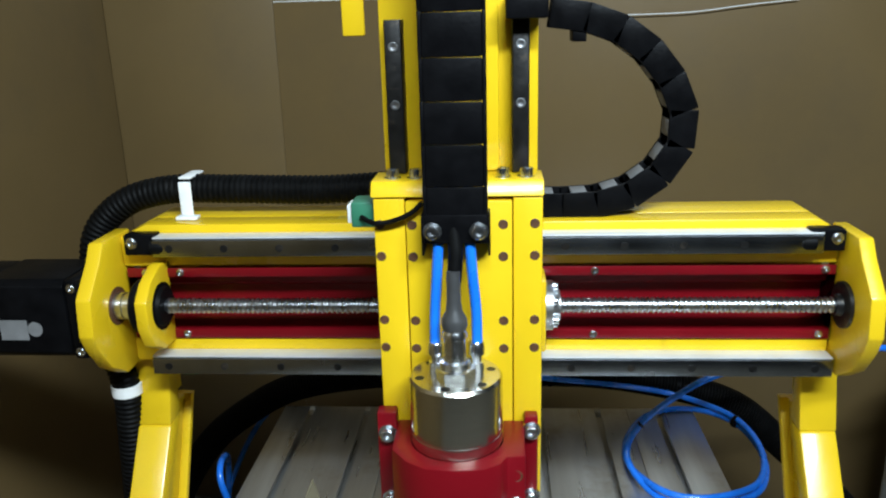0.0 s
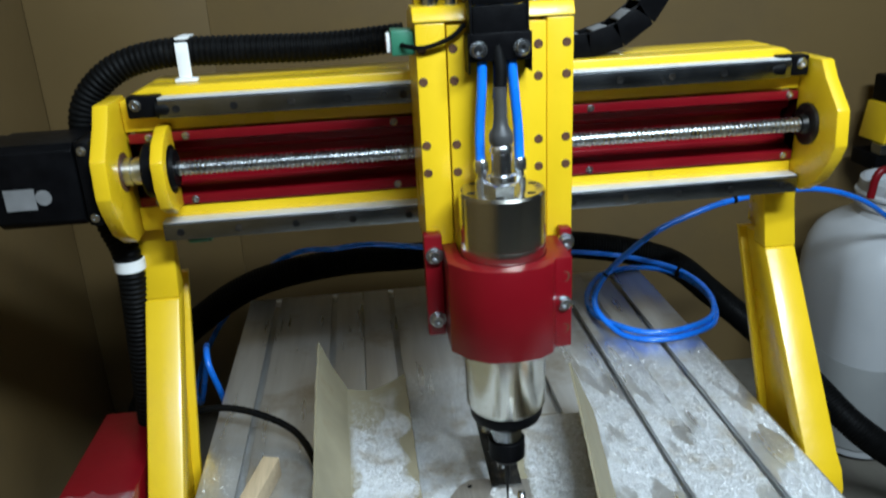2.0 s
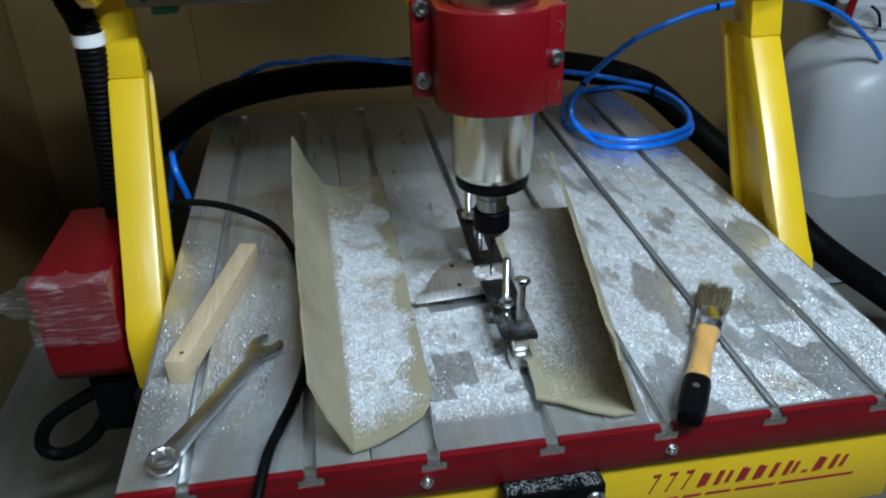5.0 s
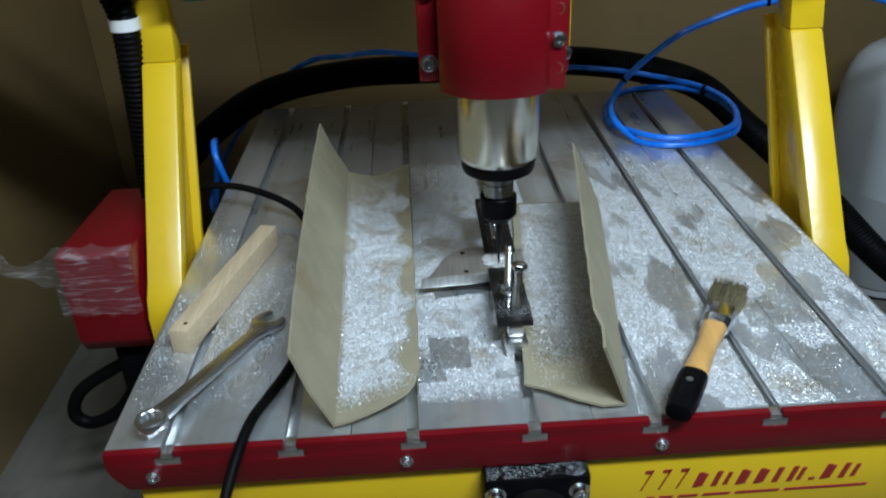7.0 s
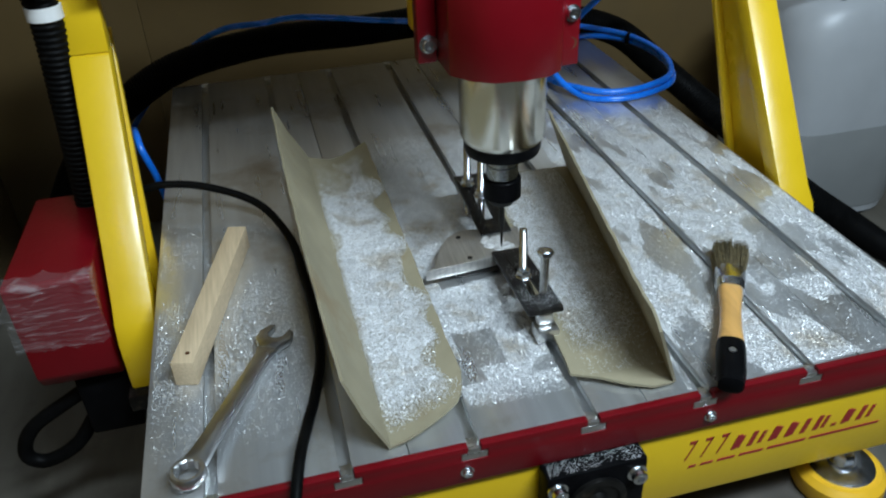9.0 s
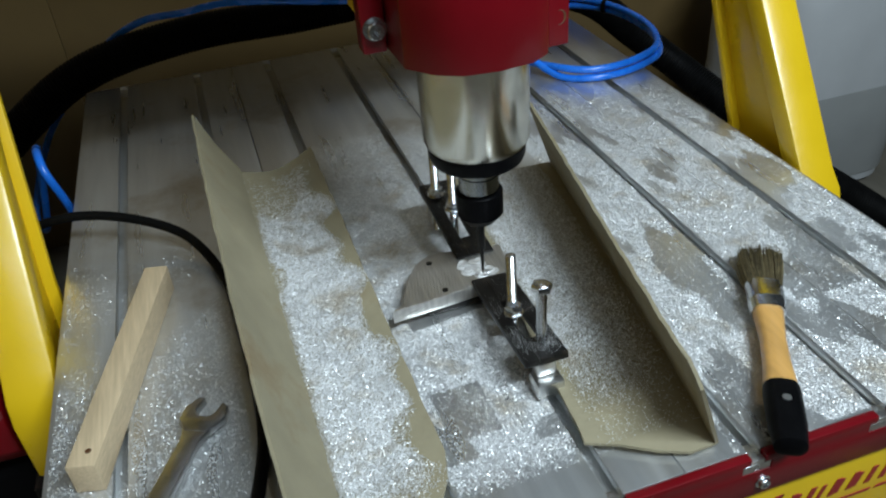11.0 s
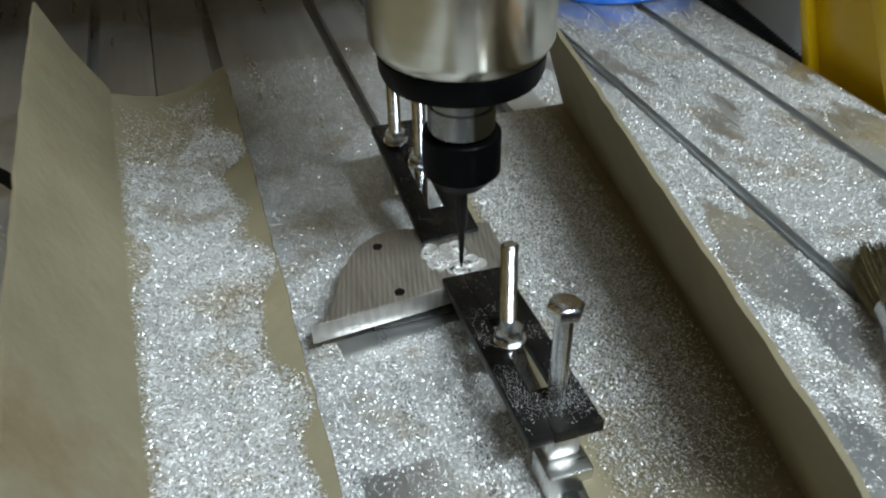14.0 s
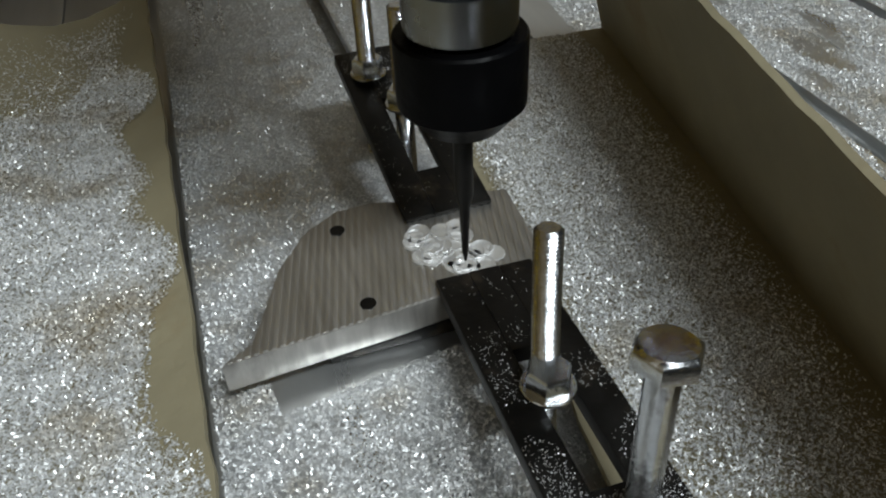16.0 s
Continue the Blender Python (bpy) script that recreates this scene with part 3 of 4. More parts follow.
part("chain_bracket", merged(box(0.050, 0.084, 0.268, 0.305, 0.956, 0.975, 0.002), box(0.074, 0.084, 0.300, 0.46, 0.956, 0.975, 0.002)), BLACK, slide, "black bracket for the cable chain")
part("side_tab", box(-0.092, -0.072, 0.318, 0.322, 0.945, 1.02, 0.002), YELLOW, slide)
part("tab_arm", box(-0.075, -0.055, 0.318, 0.326, 0.985, 1.02, 0.002), YELLOW, slide)
nutb = part("ball_nut_bracket", box(0.079, 0.090, 0.355, 0.400, 0.630, 0.706, 0.002), YELLOW, slide)
bn = part("ball_nut", lathe([(0, 0.026), (0.008, 0.026), (0.008, 0.016), (0.016, 0.016), (0.016, 0.009)], (0.090, SY, SZ), (1, SY, SZ), 28), STEEL, nutb)
for a in range(6):
    c = (0.098, SY + 0.0205 * math.cos(a * math.pi / 3 + 0.5), SZ + 0.0205 * math.sin(a * math.pi / 3 + 0.5))
    cap_bolt("nut_bolt", c, (1, 0, 0), nutb, 0.0042, 0.006)

# ---- spindle and its clamp ----
AX, AY = 0.0062, 0.2235 - 0.004
R = 0.0395
spindle = thing("spindle_motor", "polished steel round spindle motor hanging tool-down", "spindle", (AX, AY, 0.45))
part("housing", lathe([(0, R - 0.004), (0.003, R - 0.002), (0.007, R), (0.174, R), (0.1745, R - 0.0006), (0.1755, R - 0.0006), (0.176, R), (0.222, R), (0.2245, R - 0.002), (0.2245, 0.012)], (AX, AY, 0.446), (AX, AY, 2), 64), CHROME, spindle)
for a in range(6):
    c = (AX + 0.031 * math.cos(a * math.pi / 3 + 0.3), AY + 0.031 * math.sin(a * math.pi / 3 + 0.3), 0.6705)
    part("cap_screw", lathe([(-0.001, 0.004), (0.0002, 0.004), (0.0004, 0.0032), (0.0002, 0.0022)], c, (c[0], c[1], 2), 14), BLACKSTEEL, spindle)
part("nose_ring", lathe([(0, 0.031), (0.002, 0.0345), (0.006, 0.036), (0.0132, 0.0365)], (AX, AY, 0.4330), (AX, AY, 2), 48), BLACK, spindle)
part("shaft", lathe([(0, 0.0135), (0.009, 0.0135), (0.010, 0.0155), (0.022, 0.0155), (0.0225, 0.0145), (0.025, 0.0145), (0.0255, 0.0165), (0.04, 0.0165)], (AX, AY, 0.398), (AX, AY, 2), 32), RAIL, spindle)
part("collet_nut", lathe([(0.003, 0.0034), (0.0, 0.0060), (0.0, 0.0120), (0.0055, 0.0165), (0.0075, 0.0184), (0.0270, 0.0184), (0.0278, 0.0178), (0.0278, 0.0146), (0.022, 0.0142)], (AX, AY, 0.3785), (AX, AY, 2), 48), BLACK, spindle, "black collet nut")
part("cutter", lathe([(0, 0.0004), (0.004, 0.0011), (0.022, 0.0018), (0.028, 0.0030), (0.060, 0.0030)], (AX, AY, 0.3255), (AX, AY, 2), 14), BLACKSTEEL, spindle, "thin tapered engraving cutter")
fit_base = part("connector_nut", hexagon((AX, AY - 0.002, 0.6705), (AX, AY - 0.002, 0.678), 0.0165), ZINC, spindle)
part("connector_body", lathe([(0, 0.013), (0.006, 0.013), (0.007, 0.0095), (0.026, 0.009), (0.027, 0.0105), (0.030, 0.0105), (0.034, 0.008)], (AX, AY - 0.002, 0.678), (AX, AY - 0.002, 2), 24), ZINC, spindle)
part("cable_gland", lathe([(0, 0.0095), (0.004, 0.011), (0.010, 0.0105), (0.016, 0.007), (0.024, 0.006), (0.050, 0.0055)], (AX, AY - 0.002, 0.711), (AX, AY + 0.004, 0.80), 20), GLAND, spindle, "dark grey rubber cable gland")
for dx in (-0.0165, 0.0175):
    part("water_fitting", lathe([(0, 0.0065), (0.008, 0.0065), (0.009, 0.005), (0.014, 0.005), (0.015, 0.0072), (0.024, 0.0072), (0.026, 0.006)], (AX + dx, AY + 0.008, 0.6705), (AX + dx * 1.05, AY + 0.010, 2), 18), ZINC, spindle)

clampthing = thing("spindle_clamp", "red painted split clamp holding the spindle", "clamp", (AX, 0.24, 0.52))
arc = [(AX + (R + 0.0005) * math.cos(a), AY + (R + 0.0005) * math.sin(a)) for a in [radians(d) for d in range(180, 361, 10)]]
outer = [(0.064, 0.2495), (0.064, 0.189), (0.049, 0.188), (0.044, 0.178), (0.030, 0.1685), (AX, 0.1655), (-0.018, 0.1685), (-0.034, 0.179), (-0.048, 0.198), (-0.048, 0.2495)]
inner = [(AX - R - 0.0005, 0.2495)] + arc + [(AX + R + 0.0005, 0.2495)]
cb = part("clamp_body", prism(outer + inner, "z", 0.521, 0.6105, 0.0008), RED, clampthing)
part("side_flange", box(-0.066, -0.0485, 0.236, 0.2515, 0.520, 0.624, 0.002), RED, clampthing)
fl = part("side_flange", box(0.0645, 0.0765, 0.238, 0.2515, 0.522, 0.620, 0.002), RED, clampthing)
for z in (0.604, 0.5375):
    cap_bolt("clamp_bolt", (-0.0565, 0.236, z), (0, -1, 0), clampthing, 0.0062, 0.007)
    cap_bolt("clamp_bolt", (0.0705, 0.238, z + 0.003), (0, -1, 0), fl, 0.0062, 0.007)
cap_bolt("clamp_bolt", (0.0565, 0.189, 0.5655), (0, -1, 0), cb, 0.0055, 0.005)
for z in (0.592, 0.540):
    bore("bolt_hole", (0.0565, 0.189, z), (0, -1, 0), cb, 0.0055)

# ---- cable chains, hoses, cables ----


def chain_link(mat, w, h, ln):
    """One hollow link of a cable chain, lying along z."""
    b = merged(box(-w / 2, -w / 2 + 0.003, -h / 2, h / 2, -ln * 0.52, ln * 0.52, 0.001), box(w / 2 - 0.003, w / 2, -h / 2, h / 2, -ln * 0.52, ln * 0.52, 0.001), box(-w / 2 + 0.003, w / 2 - 0.003, -h / 2 - 0.0005, -h / 2 + 0.003, -ln * 0.495, ln * 0.495, 0.001), box(-w / 2 + 0.003, w / 2 - 0.003, h / 2 - 0.003, h / 2, -ln * 0.2, ln * 0.2, 0.001))
    return b


vchain = thing("cable_chain", "flat black cable chain hanging down the vertical slide", "cable chain", (0.008, 0.235, 0.79))
for i in range(9):
    b = chain_link(BLACK, 0.052, 0.020, 0.0335)
    bmesh.ops.transform(b, matrix=Matrix.Translation((0.0085, 0.238 + 0.0006 * (i % 2), 0.812 + 0.0335 * i)), verts=b.verts)
    part("link", b, BLACK, vchain)
cend = part("end_bracket", merged(box(-0.0175, 0.0345, 0.2265, 0.2295, 0.782, 0.806, 0.001), box(-0.0195, -0.0175, 0.2265, 0.2495, 0.772, 0.806, 0.0006), box(0.0345, 0.0365, 0.2265, 0.2495, 0.772, 0.806, 0.0006)), BLACK, vchain)
for x in (-0.0105, 0.0275):
    cap_bolt("screw", (x, 0.2265, 0.7925), (0, -1, 0), cend, 0.0058, 0.006)

hchain = thing("cable_chain", "black cable chain looping up from the gantry beam", "cable chain", (0.15, 0.45, 0.755))
ring = spline([(0.075, 0.452, 0.763), (0.12, 0.452, 0.763), (0.165, 0.452, 0.768), (0.205, 0.452, 0.790), (0.231, 0.452, 0.828), (0.230, 0.452, 0.868), (0.205, 0.452, 0.912), (0.165, 0.452, 0.944), (0.12, 0.452, 0.958), (0.07, 0.452, 0.962)], 20)
ring = evenly(ring, 0.036)
for a, b in zip(ring, ring[1:]):
    d = (b - a).normalized()
    side = Vector((0, 1, 0))
    m = Matrix.Translation((a + b) / 2) @ Matrix((-side, d.cross(side), d)).transposed().to_4x4()
    lk = merged(box(-0.020, -0.017, -0.0145, 0.0145, -0.0195, 0.0195, 0.001), box(0.017, 0.020, -0.0145, 0.0145, -0.0195, 0.0195, 0.001), box(-0.017, 0.017, -0.0145, -0.0115, -0.0178, 0.0178, 0.0008))
    bmesh.ops.transform(lk, matrix=m, verts=lk.verts)
    link = part("link", lk, BLACK, hchain)
    bar = box(-0.0168, 0.0168, 0.0112, 0.0142, -0.0085, 0.0085, 0.001)
    bmesh.ops.transform(bar, matrix=m, verts=bar.verts)
    part("crossbar", bar, GREYCABLE, link, "grey plastic crossbar")
stub = box(0.118, 0.132, 0.434, 0.470, 0.932, 0.944, 0.001)
part("strap_stub", stub, BLACK, hchain)
single("water_hose", hose([p + Vector((0, -0.006, 0.002)) for p in ring], 0.0045, 10), BLUE, "blue water hose inside the cable chain", "hose")

for i, dx in enumerate((-0.0165, 0.0175)):
    single("water_hose", hose([(AX + dx * 1.05, AY + 0.010, 0.695), (AX + dx * 1.02, AY + 0.012, 0.722), (AX + dx * 0.85, AY + 0.013, 0.758), (AX + dx * 0.72, AY + 0.017, 0.800), (AX + dx * 0.7, AY + 0.020, 0.835)], 0.0046, 14), BLUE, "bright blue water hose plugged into the spindle", "hose", "spindle water hoses")
single("spindle_cable", hose([(AX, AY + 0.003, 0.750), (AX + 0.002, AY + 0.008, 0.775), (AX, AY + 0.014, 0.80), (AX, AY + 0.018, 0.835)], 0.0062, 14), RUBBER, "thick black spindle cable", "cable")

conduit = thing("corrugated_conduit", "black corrugated conduit lying along the gantry beam", "conduit", (-0.25, 0.46, 0.755))
part("tube", corrugated([(-0.06, 0.465, 0.783), (-0.15, 0.465, 0.778), (-0.25, 0.465, 0.780), (-0.33, 0.465, 0.780), (-0.385, 0.462, 0.764), (-0.420, 0.458, 0.725), (-0.424, 0.452, 0.66), (-0.412, 0.440, 0.60), (-0.398, 0.434, 0.55), (-0.403, 0.436, 0.45), (-0.410, 0.44, 0.36), (-0.418, 0.45, 0.24)], 0.0165), RUBBER, conduit)
part("label", lathe([(0, 0.0172), (0.0005, 0.0176), (0.013, 0.0176), (0.0135, 0.0172)], (-0.3975, 0.434, 0.541), (-0.3965, 0.434, 1), 24), WHITE, conduit, "white label round the conduit")
part("clip", merged(box(-0.309, -0.295, 0.442, 0.4445, 0.752, 0.793, 0.001), box(-0.309, -0.295, 0.4445, 0.487, 0.7955, 0.798, 0.001), box(-0.312, -0.288, 0.432, 0.4445, 0.752, 0.756, 0.001)), WHITE, conduit, "white plastic cable clip")

tb = thing("terminal_block", "green terminal block on the slide's side", "terminal block", (-0.075, 0.275, 0.80))
part("body", box(-0.083, -0.0625, 0.262, 0.292, 0.787, 0.809, 0.0015), GREEN, tb)
part("plug", box(-0.087, -0.0832, 0.266, 0.288, 0.790, 0.806, 0.001), WHITE, tb)
part("red_mark", box(-0.0875, -0.0871, 0.268, 0.276, 0.794, 0.802, 0), RED, tb)
single("sensor_cable", hose([(-0.074, 0.261, 0.7965), (-0.060, 0.247, 0.7945), (-0.045, 0.245, 0.797), (-0.030, 0.243, 0.8035), (-0.019, 0.243, 0.813)], 0.0022, 10), RUBBER, "thin black sensor cable", "cable")

big = thing("corrugated_conduit", "thick black corrugated hose arching behind the bed", "conduit", (0.0, 0.9, 0.3))
part("tube", corrugated([(-0.60, 0.86, 0.02), (-0.555, 0.88, 0.12), (-0.505, 0.89, 0.198), (-0.44, 0.895, 0.258), (-0.333, 0.90, 0.318), (-0.185, 0.90, 0.345), (-0.03, 0.90, 0.346), (0.13, 0.90, 0.351), (0.24, 0.90, 0.345), (0.355, 0.90, 0.324), (0.457, 0.90, 0.287), (0.535, 0.89, 0.222), (0.60, 0.84, 0.165), (0.65, 0.74, 0.115), (0.700, 0.64, 0.058), (0.80, 0.60, -0.015), (0.92, 0.585, -0.095), (1.05, 0.58, -0.124), (1.3, 0.58, -0.124)], 0.026, 0.0055), RUBBER, big)
for i in range(2):
    part("cable_tie", lathe([(0, 0.0268), (0.005, 0.0268)], (0.128 + 0.22 * i, 0.90, 0.351 - 0.026 * i), (1.128 + 0.22 * i, 0.90, 0.351 - 0.19 * i), 20), BLACK, big)


def coil_hose():
    ring = [(0.255, 0.605), (0.294, 0.574), (0.352, 0.578), (0.411, 0.614), (0.441, 0.70), (0.430, 0.80), (0.375, 0.85), (0.30, 0.835), (0.250, 0.765), (0.234, 0.685)]
    pts = [(0.83, 0.80, 0.372), (0.72, 0.75, 0.441), (0.60, 0.71, 0.481), (0.465, 0.69, 0.479), (0.375, 0.68, 0.458), (0.315, 0.67, 0.434), (0.25, 0.665, 0.380), (0.228, 0.65, 0.335)]
    pts += [(x, y, 0.306) for x, y in ring]
    pts += [(x * 0.985 + 0.004, y * 0.99 + 0.010, 0.3155) for x, y in ring[:6]]
    pts += [(0.36, 0.862, 0.322), (0.27, 0.868, 0.338), (0.14, 0.868, 0.352), (0.014, 0.862, 0.370), (-0.117, 0.856, 0.392), (-0.185, 0.860, 0.388), (-0.25, 0.895, 0.374), (-0.32, 0.935, 0.325), (-0.42, 0.935, 0.22), (-0.47, 0.90, 0.12), (-0.44, 0.80, 0.14), (-0.392, 0.70, 0.29), (-0.378, 0.64, 0.325), (-0.371, 0.61, 0.312), (-0.361, 0.61, 0.268), (-0.358, 0.64, 0.20), (-0.36, 0.70, 0.12)]
    return hose(pts, 0.0048, 12, 10)


air = thing("air_hose", "blue hose coiled on the bed and running to the canister", "hose", (0.33, 0.71, 0.30))
part("tube", coil_hose(), BLUE, air)
for p, q in (((0.462, 0.690, 0.479), (0.468, 0.690, 0.479)), ((0.247, 0.6645, 0.377), (0.250, 0.665, 0.380)), ((0.430, 0.798, 0.3105), (0.426, 0.803, 0.3105))):
    part("cable_tie", rod(p, q, 0.0058 if p[2] > 0.32 else 0.0105, 14, 0.0004), BLACK, air, "small black cable tie")
single("air_hose", hose([(0.83, 0.80, 0.372), (0.855, 0.812, 0.352), (0.87, 0.815, 0.335)], 0.0048, 12, 10), BLUE, "blue hose end by the canister neck", "hose")

# ---- bent card trays on the bed ----


def sheet(rows, thick, jag=0.0, seed=3):
    """A sheet of card through rows of points, with thickness; its outer rim is a little torn."""
    rnd = random.Random(seed)
    bm = bmesh.new()
    grid = [[bm.verts.new(Vector(p) + Vector((rnd.uniform(-jag, jag), rnd.uniform(-jag, jag), rnd.uniform(-jag, jag) * 0.3))) for p in row] for row in rows]
    for a, b in zip(grid, grid[1:]):
        for i in range(len(a) - 1):
            bm.faces.new((a[i], a[i + 1], b[i + 1], b[i]))
    bmesh.ops.recalc_face_normals(bm, faces=bm.faces[:])
    ext = bmesh.ops.solidify(bm, geom=bm.faces[:], thickness=thick)
    bmesh.ops.recalc_face_normals(bm, faces=bm.faces[:])
    return bm


def lerp(a, b, t):
    return a + (b - a) * t


def left_card(u, t):
    """A point on the strip's flat part: u from the fold to the free edge, t from front to back."""
    fold = Vector((-0.155 - 0.010 * t, 0.006 + 0.444 * t, 0.3045 + 0.040 * t**1.3))
    edge = Vector((-0.0815 - 0.004 * t, 0.026 + 0.475 * t, 0.316 + 0.014 * t))
    if t < 0.08:
        edge.x -= 0.012 * (1 - t / 0.08) ** 2
        edge.y += 0.004 * (1 - t / 0.08)
    p = fold.lerp(edge, u)
    p.y -= 0.020 * u * (1 - u) * max(0, 1 - 9 * t)
    p.z -= 0.012 * math.sin(math.pi * u) * t
    return p


def tray_left():
    """Flat strip with one long side folded up and leaning outwards; its far end is cut to a point."""
    rows = []
    n = 40
    for i in range(n + 1):
        t = i / n
        fold = left_card(0, t)
        top = Vector((-0.184 - 0.012 * t - 0.003 * math.sin(3.1 * t), 0.013 + 0.460 * t, 0.374 + 0.028 * t))
        row = [tuple(top), tuple(top.lerp(fold, 0.5) + Vector((-0.002, 0, 0))), (fold.x, fold.y, fold.z + 0.0005)]
        rows.append(row + [tuple(left_card(k, t)) for k in (0.2, 0.4, 0.6, 0.8, 1.0)])
    return rows


def card_tray(rows, label, at, seed):
    ob = thing("card_tray", label, "card", at, "bent card strips on the bed")
    part("base", sheet([r[2:] for r in rows], 0.0024, 0.0007, seed), CARD, ob)
    part("side_flap", sheet([r[:2] + [(r[2][0], r[2][1], r[2][2] + 0.0003)] for r in rows], 0.0024, 0.0005, seed + 1), CARD, ob)


card_tray(tray_left(), "grey-beige bent card strip covered with metal chips", (-0.13, 0.28, TOP), 5)


def tray_right():
    """The other strip: flat part beside the clamps, its outer side folded up and leaning inwards."""
    rows = []
    n = 36
    for i in range(n + 1):
        t = i / n
        fy = lerp(0.022, 0.400, t)
        fold = (0.090 + 0.063 * t**0.9, fy - 0.012 * (1 - t), 0.3045)
        left = 0.008 + 0.036 * t
        h = 0.080 + 0.015 * t
        if t < 0.06:
            h *= 0.80 + 0.08 * (t / 0.06)
        top = (lerp(0.060, 0.112, t) + (0.007 if t < 0.06 else 0), lerp(0.004, 0.366, t), 0.3045 + h)
        row = [top, tuple(lerp(a, b, 0.5) for a, b in zip(top, fold)), (fold[0], fold[1], fold[2] + 0.0005)]
        for k in (0.25, 0.5, 0.75, 1.0):
            row.append((lerp(fold[0], left, k), lerp(fold[1], fy + 0.010, k) - 0.006 * math.sin(5 * k) * (1 - t) ** 6, 0.3045 + 0.006 * k * (1 - t)))
        rows.append(row)
    return rows


card_tray(tray_right(), "grey-beige bent card strip lying beside the clamps", (0.07, 0.2, TOP), 8)

# ---- clamps and workpiece ----


def strap_clamp(x, y0, z0, y1, z1, sx, studs, heads):
    """A slotted strap bearing on the work, with its set bolt and stud."""
    ob = thing("strap_clamp", "blackened steel strap clamp bolted over the workpiece", "clamp", (x, (y0 + y1) / 2, TOP), "work clamps on the bed")
    ln = math.hypot(y1 - y0, z1 - z0)
    w = 0.0165
    pts = [(-w, 0), (w, 0), (w, ln), (-w, ln)]
    s0, s1, sw = ln * 0.22, ln * 0.66, 0.0052
    left = prism([(-w, 0), (-sw, 0), (-sw, ln), (-w, ln)], "z", -0.0055, 0, 0.0006)
    right = prism([(sw, 0), (w, 0), (w, ln), (sw, ln)], "z", -0.0055, 0, 0.0006)
    near = prism([(-sw, 0), (sw, 0), (sw, s0), (-sw, s0)], "z", -0.0055, -0.0001, 0)
    far = prism([(-sw, s1), (sw, s1), (sw, ln), (-sw, ln)], "z", -0.0055, -0.0001, 0)
    b = merged(left, right, near, far)
    tilt = math.degrees(math.atan2(z1 - z0, y1 - y0))
    turn = math.degrees(math.atan2(-sx, y1 - y0))
    bmesh.ops.transform(b, matrix=pose(x, y0, z0, tilt, 0, turn), verts=b.verts)
    part("strap", b, BLACKSTEEL, ob)
    for px, py, top, base, hx, hy in studs:
        st = part("stud", lathe([(0, 0.0036)] + [(0.0012 * k + 0.0006 * j, 0.0040 if j else 0.0035) for k in range(1, int((top - TOP) / 0.0012)) for j in (0, 1)] + [(top - TOP, 0.003)], (px, py, TOP - 0.006), (px + hx, py + hy, 2), 14), ZINC, ob)
        part("nut", hexagon((px, py, base), (px, py, base + 0.0065), 0.0067), ZINC, ob)
        part("washer", rod((px, py, base - 0.0014), (px, py, base), 0.0078, 22, 0.0003), ZINC, ob)
    for px, py, top, base in heads:
        part("bolt_shank", rod((px - 0.0008, py - 0.0016, base - 0.015), (px + 0.0024, py + 0.005, top), 0.0039, 16), ZINC, ob)
        a, b = Vector((px + 0.0024, py + 0.005, top)), Vector((px + 0.003, py + 0.0062, top + 0.01))
        part("bolt_head", lathe([(-0.0012, 0.0060), (0.0, 0.0076), (0.0036, 0.0078), (0.0046, 0.0072), (0.0052, 0.0062)], a, b, 6, 0.3), ZINC, ob)
        part("bolt_crown", lathe([(0.0046, 0.0066), (0.0053, 0.0060), (0.0056, 0.0045), (0.0056, 0.0020)], a, b, 24), ZINC, ob)
    return ob


strap_clamp(0.008, 0.098, 0.3345, 0.2155, 0.3238, 0.003, [(0.0082, 0.1585, 0.382, 0.3304, 0.06, 0.24)], [(0.0115, 0.1155, 0.3765, 0.334)])
strap_clamp(0.0110, 0.250, 0.3235, 0.352, 0.341, -0.002, [(0.0035, 0.334, 0.393, 0.3395, 0.0, 0.0), (0.012, 0.310, 0.383, 0.3358, 0.0, 0.0)], [])
single("packing_block", merged(box(-0.002, 0.019, 0.090, 0.108, 0.302, 0.316, 0.002), box(0.001, 0.016, 0.0985, 0.108, 0.316, 0.3283, 0.002)), ALU_PLAIN, "small metal packing block under the clamp's heel", "block")
single("packing_block", box(-0.002, 0.022, 0.336, 0.350, 0.302, 0.3335, 0.002), ALU_PLAIN, "small metal packing block under the clamp's heel", "block")

work = thing("workpiece", "half-round aluminium plate being milled under the cutter", "workpiece", (-0.02, 0.24, 0.308))
pl = [(-0.0765, 0.2045), (-0.020, 0.2090), (0.034, 0.2150), (0.036, 0.258), (0.002, 0.2625), (-0.014, 0.2675), (-0.028, 0.2670), (-0.041, 0.2585), (-0.053, 0.242), (-0.0605, 0.224), (-0.0665, 0.2105)]
part("plate", prism(pl, "z", 0.3095, 0.3212, 0.0006), MILLED, work)


def clipped(poly, a, b):
    """The part of a polygon between two parallel slanted lines, a < d < b."""
    for way, lim in ((1, a), (-1, -b)):
        out = []
        for p, q in zip(poly, poly[1:] + poly[:1]):
            dp, dq = (way * (v[0] * 0.974 - v[1] * 0.225) - lim for v in (p, q))
            if dp >= 0:
                out.append(p)
            if (dp >= 0) != (dq >= 0):
                k = dp / (dp - dq)
                out.append((lerp(p[0], q[0], k), lerp(p[1], q[1], k)))
        poly = out
        if len(poly) < 3:
            return []
    return poly


